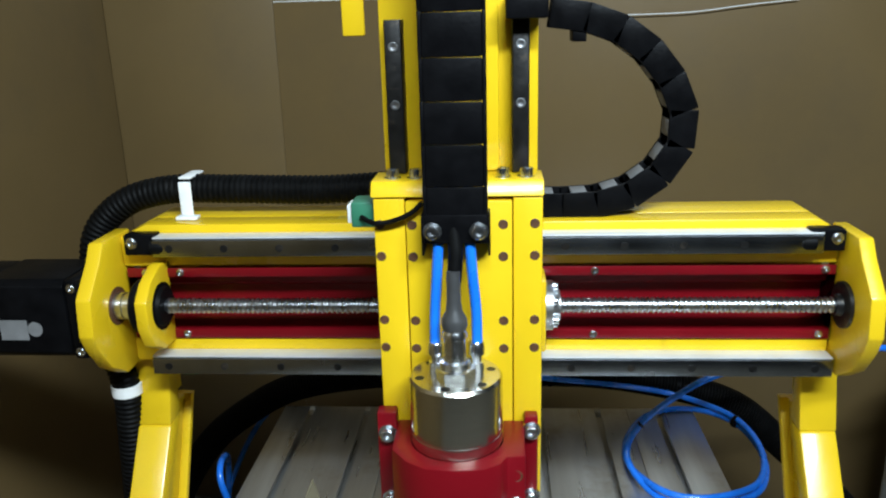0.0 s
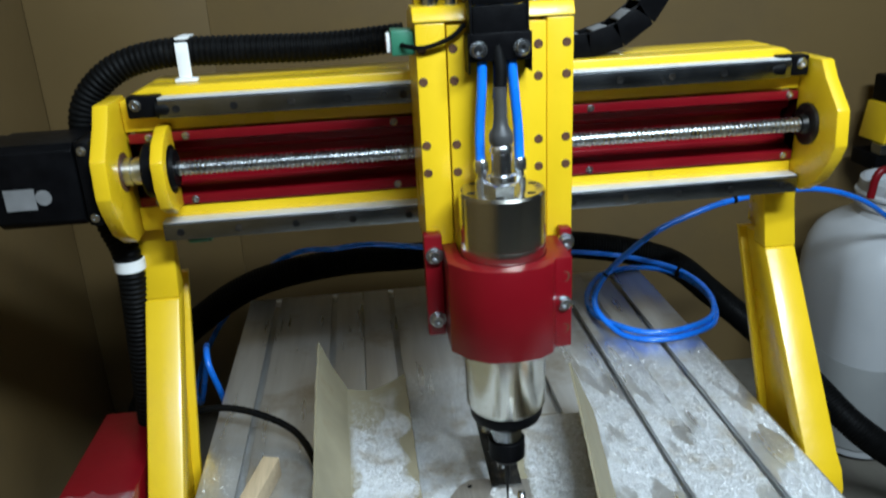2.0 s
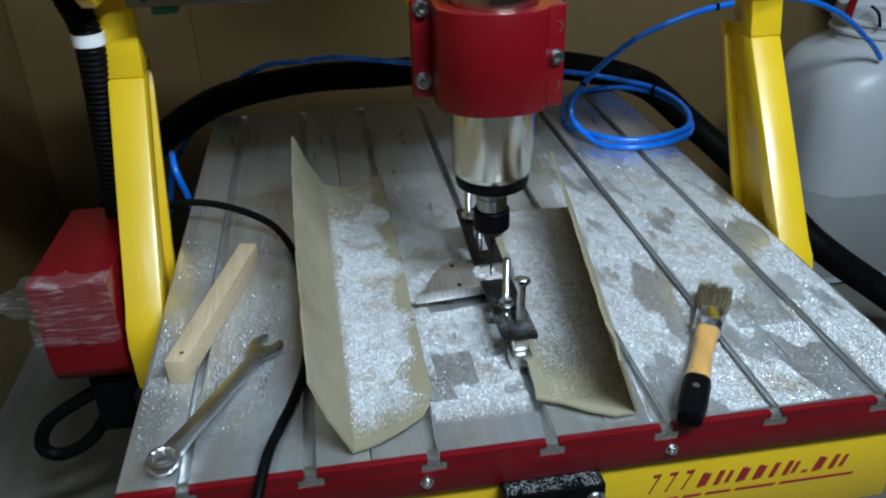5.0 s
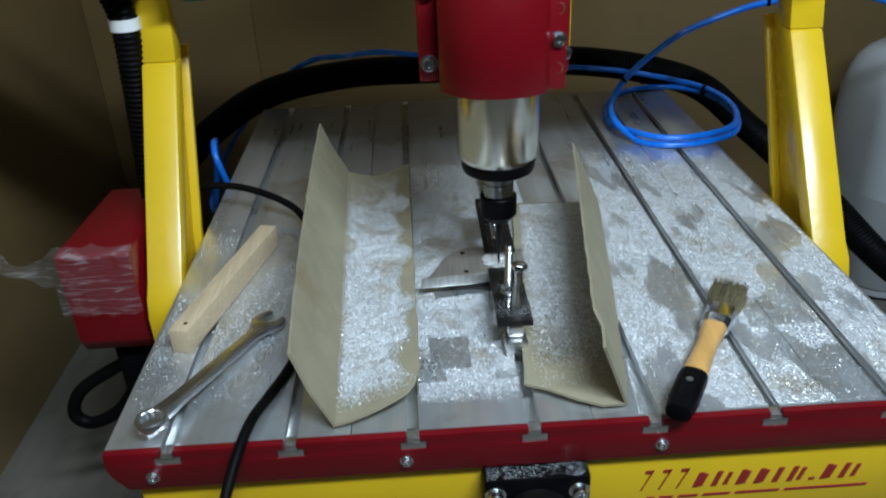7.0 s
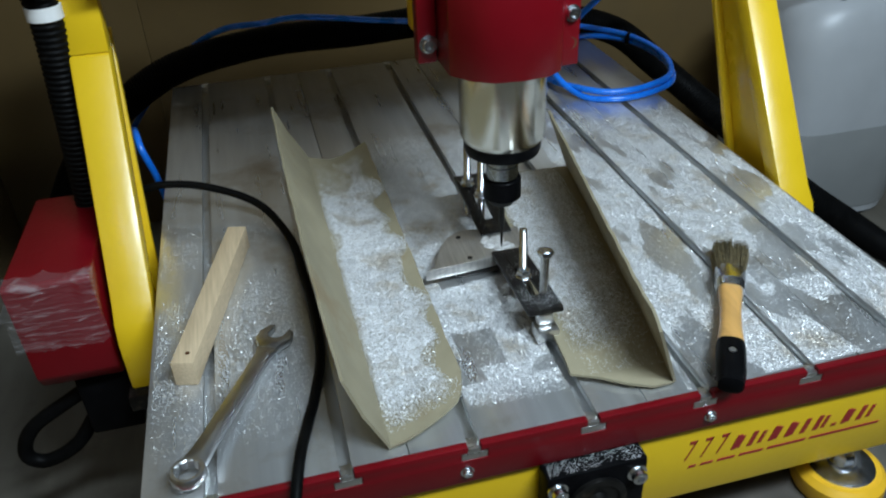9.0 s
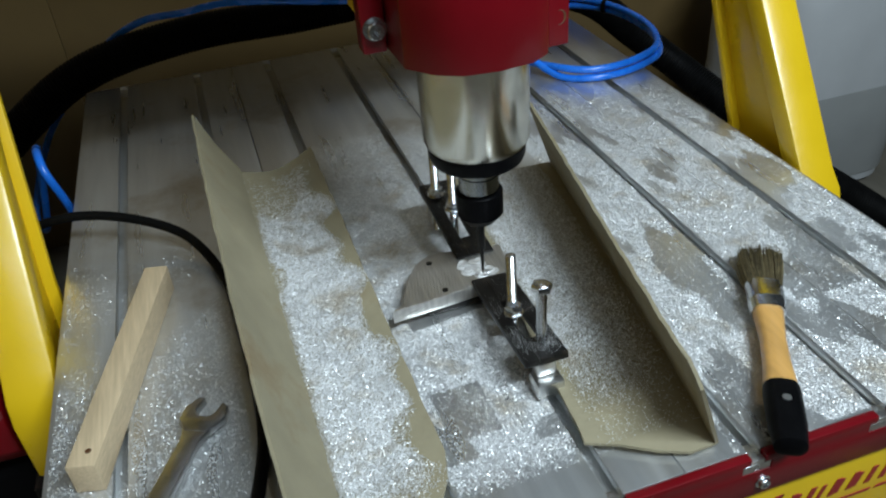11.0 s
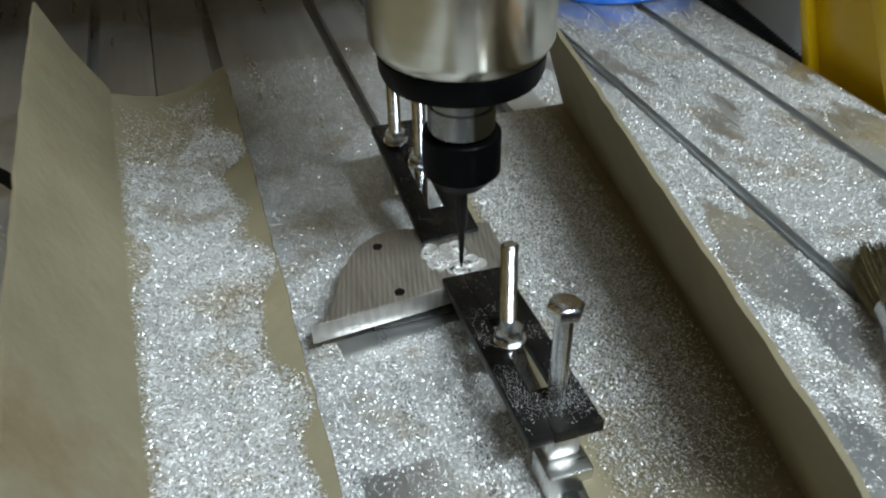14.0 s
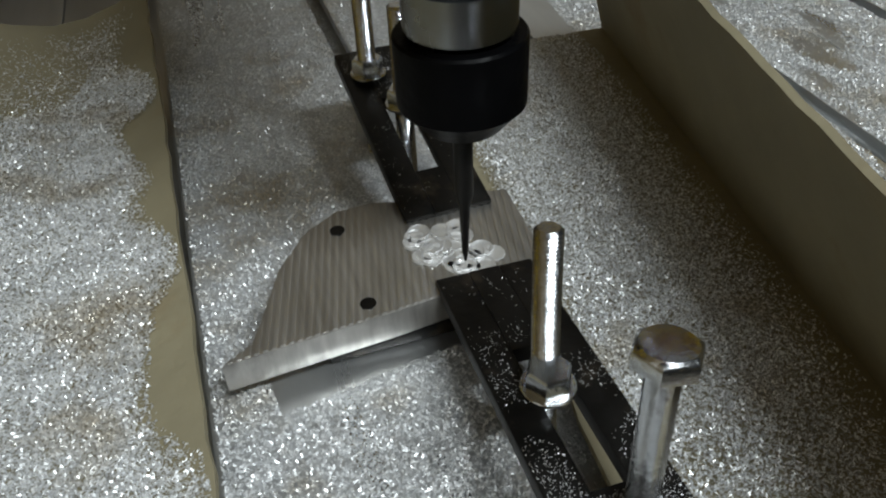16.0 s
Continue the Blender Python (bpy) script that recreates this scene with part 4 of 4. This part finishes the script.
centre = (-0.012, 0.235)
inset = [(lerp(x, centre[0], 0.02), lerp(y, centre[1], 0.02)) for x, y in pl]
ridges = [clipped(inset, -0.124 + 0.0026 * i, -0.1224 + 0.0026 * i) for i in range(44)]
tagged(part("ridged_face", merged(*[prism(r, "z", 0.3206, 0.32155, 0.00012) for r in ridges if r]), MILLED, work, "shallow parallel milling ridges"), kind="stuff")
for hx, hy in ((-0.0297, 0.2552), (-0.0285, 0.2150)):
    part("fixing_hole", rod((hx, hy, 0.314), (hx, hy, 0.3218), 0.0027, 16, 0), BLACKSTEEL, work)


def pocket():
    rnd = random.Random(4)
    out = []
    for i in range(34):
        b = rnd.uniform(-0.012, 0.013)
        a = rnd.uniform(-0.004, 0.013) if b < -0.002 else rnd.uniform(-0.013, 0.008)
        out.append(lathe([(0, 0.0042), (0.0003 + 0.00002 * i, 0.0040), (0.0001, 0.0028)], (0.006 + a, 0.2305 + b, 0.3216), (0.006 + a, 0.2305 + b, 2), 12))
    return merged(*out)


tagged(part("milled_pocket", pocket(), FRESH, work, "bright freshly milled patch"), kind="stuff")
# added dark bar that gives the shadow line below the plate's front edge
single("gap_shade_strip", box(-0.044, 0.028, 0.2125, 0.252, 0.301, 0.3092, 0.001), BLACKSTEEL, "dark strip standing in for the shaded gap under the workpiece", "strip")

# ---- loose tools ----


def wrench():
    """A combination spanner, ring at one end and open jaw at the other."""
    ob = thing("spanner", "chromed combination spanner lying on the bed", "spanner", (-0.27, 0.09, TOP))
    p, q = Vector((-0.3025, 0.0165, 0.3135)), Vector((-0.2315, 0.158, 0.3075))
    d = (q - p).normalized()
    m = Matrix.Translation(p) @ Matrix((Vector((0, 0, 1)).cross(d) * -1, d, d.cross(Vector((0, 0, 1)).cross(d)) * -1)).transposed().to_4x4()
    ln = (q - p).length
    bar = prism([(-0.0095, 0.009), (-0.0078, 0.03), (-0.0070, ln - 0.02), (-0.0105, ln - 0.008), (0.0105, ln - 0.008), (0.0070, ln - 0.02), (0.0078, 0.03), (0.0095, 0.009)], "z", -0.003, 0.003, 0.0012)
    bmesh.ops.transform(bar, matrix=m, verts=bar.verts)
    part("handle", bar, STEEL, ob)
    ring = bmesh.new()
    prof = [(0.0125, -0.0045), (0.0135, -0.003), (0.0135, 0.003), (0.0125, 0.0045), (0.0095, 0.0045), (0.0085, 0.0035), (0.0085, -0.0035), (0.0095, -0.0045)]
    seg = 36
    rr = []
    for i in range(seg):
        a = 2 * math.pi * i / seg
        rr.append([ring.verts.new(m @ Vector(((r + (0.0007 * (i % 3 == 0) if r < 0.01 else 0)) * math.cos(a), (r + (0.0007 * (i % 3 == 0) if r < 0.01 else 0)) * math.sin(a) - 0.001, z))) for r, z in prof])
    for i in range(seg):
        for j in range(8):
            ring.faces.new((rr[i][j], rr[i][(j + 1) % 8], rr[(i + 1) % seg][(j + 1) % 8], rr[(i + 1) % seg][j]))
    bmesh.ops.recalc_face_normals(ring, faces=ring.faces[:])
    part("ring_end", ring, STEEL, ob)
    jaw = prism([(-0.008, ln - 0.012), (-0.0155, ln - 0.002), (-0.0165, ln + 0.010), (-0.010, ln + 0.021), (-0.0055, ln + 0.021), (-0.0075, ln + 0.008), (-0.004, ln + 0.0035), (0.004, ln + 0.0025), (0.0075, ln + 0.006), (0.0095, ln + 0.017), (0.0145, ln + 0.014), (0.0165, ln + 0.004), (0.0125, ln - 0.005), (0.008, ln - 0.012)], "z", -0.0035, 0.0035, 0.001)
    bmesh.ops.transform(jaw, matrix=m, verts=jaw.verts)
    part("open_jaw", jaw, STEEL, ob)


wrench()


def brush():
    ob = thing("paint_brush", "worn flat brush with wooden handle and black grip", "brush", (0.18, 0.08, TOP))
    p, q = Vector((0.1225, -0.018, 0.3145)), Vector((0.236, 0.168, 0.312))
    d = (q - p).normalized()
    up = Vector((0, 0, 1))
    s = d.cross(up).normalized()
    m = Matrix.Translation(p) @ Matrix((s, d, s.cross(d))).transposed().to_4x4()
    ln = (q - p).length

    def blade(rows):
        bm = bmesh.new()
        rings = []
        for y, w, h in rows:
            rings.append([bm.verts.new(m @ Vector((w * math.cos(a) * (abs(math.cos(a)) ** -0.35 if abs(math.cos(a)) > 1e-3 else 1), y, h * math.sin(a)))) for a in [2 * math.pi * k / 20 + 0.01 for k in range(20)]])
        for a, b in zip(rings, rings[1:]):
            for i in range(20):
                bm.faces.new((a[i], a[(i + 1) % 20], b[(i + 1) % 20], b[i]))
        bm.faces.new(rings[0])
        bm.faces.new(rings[-1])
        bmesh.ops.recalc_face_normals(bm, faces=bm.faces[:])
        return bm

    part("grip", blade([(0, 0.006, 0.004), (0.002, 0.0105, 0.008), (0.02, 0.0125, 0.010), (0.05, 0.0125, 0.010), (0.055, 0.012, 0.0095)]), BLACK, ob, "black dipped end of the handle")
    part("hang_hole", lathe([(0, 0.003), (0.0008, 0.003), (0.0008, 0.002)], m @ Vector((0, 0.036, 0.0098)), m @ Vector((0, 0.036, 1)), 14), STEEL, ob)
    part("handle", blade([(0.0552, 0.0117, 0.0088), (0.08, 0.0098, 0.0078), (0.105, 0.0092, 0.0075), (0.128, 0.0108, 0.008), (0.138, 0.0112, 0.008)]), HANDLE, ob)
    part("ferrule", blade([(0.136, 0.0125, 0.0095), (0.138, 0.0135, 0.010), (0.146, 0.0138, 0.010), (0.147, 0.0142, 0.0104), (0.149, 0.0142, 0.0104), (0.150, 0.0138, 0.010), (0.170, 0.0145, 0.0095)]), ZINC, ob, "dull metal ferrule")
    rnd = random.Random(7)
    verts, faces = [], []
    for i in range(1500):
        u, v = rnd.uniform(-1, 1), rnd.uniform(-1, 1)
        x0, z0 = u * 0.0125, v * 0.0075
        tip = ln + rnd.uniform(-0.012, 0.006) - 0.006 * u * u
        x1, z1 = u * 0.0168 + rnd.uniform(-0.002, 0.002), v * 0.009 + rnd.uniform(-0.003, 0.003) - 0.001
        z1 = max(z1, -0.0105)
        k, w = len(verts), 0.00042
        y0 = 0.166
        ym = lerp(y0, tip, 0.55)
        xm, zm = lerp(x0, x1, 0.62), lerp(z0, z1, 0.6)
        for (xx, yy, zz, ww) in ((x0, y0, z0, w), (xm, ym, zm, w), (x1, tip, z1, w * 0.3)):
            verts += [m @ Vector((xx - ww, yy, zz)), m @ Vector((xx + ww, yy, zz)), m @ Vector((xx, yy, zz + ww * 1.5))]
        for r in (0, 3):
            for c in range(3):
                faces.append((k + r + c, k + r + (c + 1) % 3, k + r + 3 + (c + 1) % 3, k + r + 3 + c))
    me = bpy.data.meshes.new("bristles")
    me.from_pydata(verts, [], faces)
    bm = bmesh.new()
    bm.from_mesh(me)
    bpy.data.meshes.remove(me)
    part("bristles", bm, BRISTLE, ob, "dusty dark bristles")


brush()

stick = box(-0.0100, 0.0100, 0, 0.221, 0, 0.0255, 0.0012)
bmesh.ops.transform(stick, matrix=pose(-0.3075, 0.129, TOP + 0.0005, 0, 0, -14.2), verts=stick.verts)
ws = thing("wood_batten", "short pale planed wooden batten lying on the bed", "batten", (-0.28, 0.23, TOP))
part("batten", stick, WOOD, ws)
part("nail_hole", rod((-0.3025, 0.141, 0.322), (-0.3025, 0.141, 0.3262), 0.0022, 12, 0), HOLE, ws)

single("black_cable", hose([(-0.40, 0.44, 0.20), (-0.375, 0.455, 0.31), (-0.345, 0.452, 0.333), (-0.29, 0.437, 0.333), (-0.230, 0.400, 0.320), (-0.2000, 0.335, 0.306), (-0.193, 0.26, 0.3045), (-0.190, 0.19, 0.3045), (-0.192, 0.13, 0.3045), (-0.2025, 0.08, 0.3055), (-0.2125, 0.045, 0.308), (-0.222, 0.008, 0.311), (-0.231, -0.03, 0.298), (-0.243, -0.08, 0.262), (-0.262, -0.13, 0.20), (-0.29, -0.18, 0.08), (-0.31, -0.20, -0.05), (-0.32, -0.18, -0.14)], 0.0045, 12, 10), RUBBER, "black power cable trailing over the bed's front", "cable")

# ---- drive cover with film, beside the bed ----
cover = thing("drive_cover", "red painted drive cover wrapped in clear film", "machine cover", (-0.43, 0.33, 0.13))
part("cover_body", prism([(0.284, 0.205), (0.274, 0.222), (0.272, 0.333), (0.276, 0.338), (0.470, 0.330), (0.470, 0.200), (0.300, 0.200)], "x", -0.476, -0.394, 0.003), RED, cover)
part("drive_body", box(-0.452, -0.3945, 0.300, 0.440, 0.110, 0.1995, 0.004), BLACK, cover, "black drive body under the cover")


def film(sx):
    rnd = random.Random(11)
    path = [(0.271, 0.258), (0.270, 0.298), (0.270, 0.333), (0.288, 0.338)]
    rows = []
    for i, (y, z) in enumerate(path):
        rows.append([(lerp(-0.480, -0.391, k / 8), y - 0.004 + rnd.uniform(-0.003, 0.002), z + 0.004 + rnd.uniform(-0.002, 0.004)) for k in range(9)])
    bm = bmesh.new()
    g = [[bm.verts.new(p) for p in r] for r in rows]
    for a, b in zip(g, g[1:]):
        for i in range(8):
            bm.faces.new((a[i], a[i + 1], b[i + 1], b[i]))
    tail = [g[1][0], g[2][0]]
    prev = tail
    for k in range(1, 7):
        x = -0.480 - 0.011 * k
        wid = (0.014, 0.008, 0.005, 0.007, 0.011, 0.006)[k - 1]
        c = Vector((x, 0.272 + rnd.uniform(-0.004, 0.004), 0.314 + 0.003 * k + rnd.uniform(-0.004, 0.004)))
        cur = [bm.verts.new(c - Vector((0, wid * 0.5, wid))), bm.verts.new(c + Vector((0, wid * 0.5, wid)))]
        bm.faces.new((prev[0], prev[1], cur[1], cur[0]))
        prev = cur
    bmesh.ops.subdivide_edges(bm, edges=bm.edges[:], cuts=2, use_grid_fill=True)
    for v in bm.verts:
        v.co += Vector((0, rnd.uniform(-0.0013, 0.0006), rnd.uniform(-0.0006, 0.0006)))
    for f in bm.faces:
        f.smooth = True
    return bm


part("film_wrap", film(0), FILM, cover, "crumpled clear plastic film")
single("black_cable", hose([(-0.405, 0.34, 0.175), (-0.464, 0.33, 0.148), (-0.522, 0.33, 0.112), (-0.540, 0.33, 0.074), (-0.520, 0.33, 0.058), (-0.48, 0.33, 0.078), (-0.44, 0.35, 0.12), (-0.38, 0.38, 0.14)], 0.0085, 12), RUBBER, "black cable looping under the drive cover", "cable")

# ---- canister ----
JX, JY = 0.948, 0.93
jug = thing("canister", "white translucent plastic canister with red lid", "canister", (JX, JY, FLOOR))


def rounded(w, d, r, k=6):
    pts = []
    for cx, cy, a0 in ((w - r, d - r, 0), (-w + r, d - r, 90), (-w + r, -d + r, 180), (w - r, -d + r, 270)):
        pts += [(cx + r * math.cos(radians(a0 + 90 * i / k)), cy + r * math.sin(radians(a0 + 90 * i / k))) for i in range(k + 1)]
    return pts


def jug_body():
    bm = bmesh.new()
    rings = []
    for z, w, d, r in ((0, 0.14, 0.12, 0.06), (0.012, 0.158, 0.138, 0.08), (0.06, 0.163, 0.143, 0.085), (0.32, 0.164, 0.144, 0.085), (0.40, 0.163, 0.143, 0.085), (0.440, 0.158, 0.139, 0.09), (0.466, 0.150, 0.133, 0.095), (0.484, 0.138, 0.124, 0.10), (0.497, 0.120, 0.112, 0.10), (0.505, 0.104, 0.102, 0.0985), (0.510, 0.097, 0.097, 0.0965), (0.524, 0.094, 0.094, 0.0935), (0.528, 0.099, 0.099, 0.0985), (0.533, 0.099, 0.099, 0.0985), (0.537, 0.094, 0.094, 0.0935), (0.546, 0.094, 0.094, 0.0935), (0.550, 0.099, 0.099, 0.0985), (0.555, 0.099, 0.099, 0.0985), (0.559, 0.093, 0.093, 0.0925), (0.580, 0.092, 0.092, 0.0915), (0.582, 0.085, 0.085, 0.0845), (0.555, 0.083, 0.083, 0.0825)):
        rings.append([bm.verts.new((JX + x, JY + y, FLOOR + 0.965 * z)) for x, y in rounded(w, d, r)])
    for a, b in zip(rings, rings[1:]):
        k = len(a)
        for i in range(k):
            bm.faces.new((a[i], a[(i + 1) % k], b[(i + 1) % k], b[i]))
    bm.faces.new(rings[0])
    bm.faces.new(rings[-1])
    bmesh.ops.recalc_face_normals(bm, faces=bm.faces[:])
    return bm


part("body", jug_body(), CANISTER, jug)


def jug_liquid():
    """The coolant showing through the wall up to its level."""
    bm = bmesh.new()
    rings = [[bm.verts.new((JX + x, JY + y, FLOOR + z)) for x, y in rounded(w, d, r)] for z, w, d, r in ((0.03, 0.1625, 0.1425, 0.083), (0.08, 0.1645, 0.1445, 0.0855), (0.215, 0.1648, 0.1448, 0.0855), (0.218, 0.1632, 0.1432, 0.0845))]
    for a, b in zip(rings, rings[1:]):
        for i in range(len(a)):
            bm.faces.new((a[i], a[(i + 1) % len(a)], b[(i + 1) % len(a)], b[i]))
    bmesh.ops.recalc_face_normals(bm, faces=bm.faces[:])
    return bm


part("filled_part", jug_liquid(), COOLANT, jug, "greyer lower part where coolant shows through")
part("handle", hose([(JX - 0.118, JY - 0.05, FLOOR + 0.545), (JX - 0.110, JY - 0.05, FLOOR + 0.590), (JX - 0.085, JY - 0.05, FLOOR + 0.600), (JX + 0.0, JY - 0.05, FLOOR + 0.600), (JX + 0.03, JY - 0.05, FLOOR + 0.590), (JX + 0.035, JY - 0.05, FLOOR + 0.560)], 0.0075, 12), RED, jug, "red plastic carrying handle")
part("strap", hose([(JX - 0.088, JY - 0.068, FLOOR + 0.572), (JX - 0.078, JY - 0.080, FLOOR + 0.560), (JX - 0.070, JY - 0.082, FLOOR + 0.535)], 0.0028, 8), BLACK, jug)

# ---- another machine behind ----
YX = 0.995
other = thing("neighbour_machine", "yellow beam of another machine beyond the canister", "machine", (1.2, 1.15, FLOOR))
part("beam", prism([(YX, 0.436), (YX + 0.012, 0.517), (2.1, 0.517), (2.1, 0.436)], "y", 1.10, 1.19, 0.003), YELLOW, other)
part("rail", box(YX - 0.006, 2.1, 1.095, 1.13, 0.412, 0.4355, 0.002), RAIL, other)
part("lower_bar", box(YX - 0.010, 2.1, 1.10, 1.19, 0.378, 0.4115, 0.002), BLACK, other)
part("top_box", box(YX + 0.020, 2.1, 1.10, 1.19, 0.5175, 0.575, 0.004), BLACK, other)
part("support", box(1.9, 2.0, 1.12, 1.18, FLOOR, 0.3775, 0.003), YELLOW, other)

# ---- chips lying on everything ----


def chip_field(name, label, count, seed, spot, size=(0.0004, 0.0013)):
    """Loose flat curls of metal, scattered by a rule of density."""
    rng = np.random.default_rng(seed)
    made, verts = 0, []
    while made < count:
        x, y, z, ok = spot(rng, 4000)
        idx = np.nonzero(ok)[0][: count - made]
        k = len(idx)
        c = np.stack([x[idx], y[idx], z[idx]], -1)
        yaw = rng.uniform(0, 2 * np.pi, k)
        ln = rng.uniform(*size, k)
        wd = ln * rng.uniform(0.25, 0.6, k)
        tilt = rng.normal(0, 0.37, k)
        roll = rng.normal(0, 0.33, k)
        u = np.stack([np.cos(yaw) * np.cos(tilt), np.sin(yaw) * np.cos(tilt), np.sin(tilt)], -1)
        v = np.stack([-np.sin(yaw) * np.cos(roll), np.cos(yaw) * np.cos(roll), np.sin(roll)], -1)
        c[:, 2] += 0.5 * (np.abs(np.sin(tilt)) * ln + np.abs(np.sin(roll)) * wd) + 0.0002
        a, b = u * ln[:, None] / 2, v * wd[:, None] / 2
        verts.append(np.stack([c - a - b, c + a - b, c + a + b, c - a + b], 1).reshape(-1, 3))
        made += k
    verts = np.concatenate(verts)
    me = bpy.data.meshes.new(name)
    n = len(verts) // 4
    me.vertices.add(len(verts))
    me.vertices.foreach_set("co", verts.astype(np.float32).ravel())
    me.loops.add(4 * n)
    me.loops.foreach_set("vertex_index", np.arange(4 * n, dtype=np.int32))
    me.polygons.add(n)
    me.polygons.foreach_set("loop_start", np.arange(0, 4 * n, 4, dtype=np.int32))
    me.update(calc_edges=True)
    me.materials.append(CHIP)
    return tagged(new(name, me), label, "chips", kind="stuff")


def lumps(x, y, s, seed):
    """A cheap smooth random field between about 0 and 1."""
    r = np.random.default_rng(seed)
    out = np.zeros_like(x)
    for _ in range(7):
        a, f, p = r.uniform(0, 2 * np.pi), r.uniform(0.6, 1.8) * s, r.uniform(0, 2 * np.pi)
        out += np.sin(f * (x * np.cos(a) + y * np.sin(a)) + p)
    return 0.5 + out / 7


def bed_spot(rng, n):
    x, y = rng.uniform(LEFT + 0.003, RIGHT - 0.003, n), rng.uniform(0.002, 0.72, n)
    z = np.full(n, TOP)
    near = np.minimum.reduce([np.abs(x - s) for s in SLOTS])
    z = np.where(near < 0.0048, TOP - 0.0143, z)
    d = np.zeros(n)
    right = (x > 0.09) & (x > 0.10 + 0.1 * (y - 0.02))
    mid = (x > -0.083) & (x < 0.06)
    left = x < -0.2
    d = np.where(right, 0.85 * np.clip((0.60 - y) / 0.25, 0, 1) * np.clip((lumps(x, y, 55, 3) + 0.45 * (lumps(x, 0.6 * y, 190, 17) - 0.5) - 0.23) * 6, 0.07, 1), d)
    d = np.where(mid, 0.95 * np.clip((0.57 - y) / 0.16, 0, 1) * np.clip((y - 0.03) / 0.03, 0, 1), d)
    d = np.where(mid & (y > 0.06) & (y < 0.15) & (lumps(x, y, 70, 8) > 0.62), 0.12, d)
    d = np.where(left, 0.22 * np.clip((y - 0.04) / 0.05, 0, 1) * np.clip((0.42 - y) / 0.15, 0, 1) * np.clip(lumps(x, y, 40, 5) * 1.6 - 0.2, 0, 1), d)
    d = np.where((x > -0.072) & (x < -0.034) & (y > 0.078) & (y < 0.128), 0.10, d)
    d = np.where((x > 0.235 + 0.1 * (y - 0.1)) & (x < 0.30) & (y > 0.115) & (y < 0.20) & (lumps(x, y, 60, 31) < 0.66), 0.12, d)
    inwork = (y > 0.197 + 0.15 * (x + 0.07)) & (y < 0.264) & (x > -0.066) & (x < 0.03) & (((x + 0.014) / 0.05) ** 2 + ((y - 0.212) / 0.056) ** 2 < 1)
    return x, y, z, (rng.uniform(0, 1, n) < d) & ~inwork


def left_tray_spot(rng, n):
    u, t = rng.uniform(0.01, 0.99, n), rng.uniform(0.02, 0.98, n)
    fx, ex = -0.155 - 0.010 * t, -0.0815 - 0.004 * t
    x = fx + u * (ex - fx)
    y = (0.006 + 0.444 * t) * (1 - u) + u * (0.026 + 0.475 * t)
    z = (0.3045 + 0.040 * t**1.3) * (1 - u) + u * (0.316 + 0.014 * t) - 0.012 * np.sin(np.pi * u) * t + 0.0012
    d = np.clip((u - 0.02) / 0.1, 0, 1) * np.clip((0.97 - t) / 0.25, 0, 1) * np.clip((t - 0.02) / 0.10, 0, 1)
    d *= np.where(lumps(x, y, 45, 21) < 0.24, 0.3, 1.0) * np.clip((0.90 - u + 0.22 * (lumps(x, y, 90, 2) - 0.5)) / 0.14, 0.0, 1)
    return x, y, z, rng.uniform(0, 1, n) < d


def right_tray_spot(rng, n):
    x, y = rng.uniform(0.012, 0.135, n), rng.uniform(0.03, 0.40, n)
    z = 0.3060 + 0.006 * np.clip((0.15 - x) / 0.12, 0, 1) * np.clip((0.40 - y) / 0.38, 0, 1)
    d = np.clip((y - 0.05) / 0.12, 0.05, 1) * np.clip((x - 0.012 - 0.09 * y) / 0.01, 0, 1) * np.clip((0.092 + 0.12 * y - x) / 0.03, 0, 1) * 0.8
    return x, y, z, rng.uniform(0, 1, n) < d


def strap_spot(rng, n):
    y = rng.uniform(0.100, 0.350, n)
    x = 0.010 + rng.uniform(-0.016, 0.016, n)
    front = y < 0.22
    x = x + np.where(front, -0.002 + (y - 0.098) * 0.0255, 0.0)
    z = np.where(front, 0.3345 - (y - 0.098) * 0.0911, 0.3235 + (y - 0.250) * 0.1716) + 0.0002
    d = np.where(front, np.clip((0.20 - y) / 0.08, 0.08, 0.9), np.clip((y - 0.28) / 0.08, 0.05, 0.6)) * np.clip(lumps(x, y, 160, 12) * 1.8 - 0.4, 0, 1)
    slot = ((np.abs(x - 0.008 - (y - 0.098) * 0.0255) < 0.0065) & (y > 0.122) & (y < 0.178)) | ((np.abs(x - 0.010) < 0.006) & (y > 0.271) & (y < 0.320))
    return x, y, z, (rng.uniform(0, 1, n) < d) & ~slot & ((y < 0.212) | (y > 0.252))


chip_field("chips", "fine chips and dust on the strap clamps", 2600, 4, strap_spot, (0.0002, 0.0005))


def block_spot(rng, n):
    x, y = rng.uniform(-0.031, 0.053, n), rng.uniform(-0.020, -0.002, n)
    return x, y, np.full(n, 0.2581), rng.uniform(0, 1, n) < np.clip(lumps(x, y, 200, 6) * 1.5, 0.1, 1)


chip_field("chips", "fine chips on the front bearing block", 900, 9, block_spot, (0.0003, 0.0010))
chip_field("chips", "bright aluminium chips strewn over the bed", 540000, 1, bed_spot)
chip_field("chips", "bright aluminium chips heaped on the bent card", 140000, 2, left_tray_spot, (0.0004, 0.0012))
chip_field("chips", "bright aluminium chips on the bent card", 120000, 3, right_tray_spot, (0.0003, 0.0011))


def motions():
    """Nothing but the camera moves: the machine stands idle."""


motions()
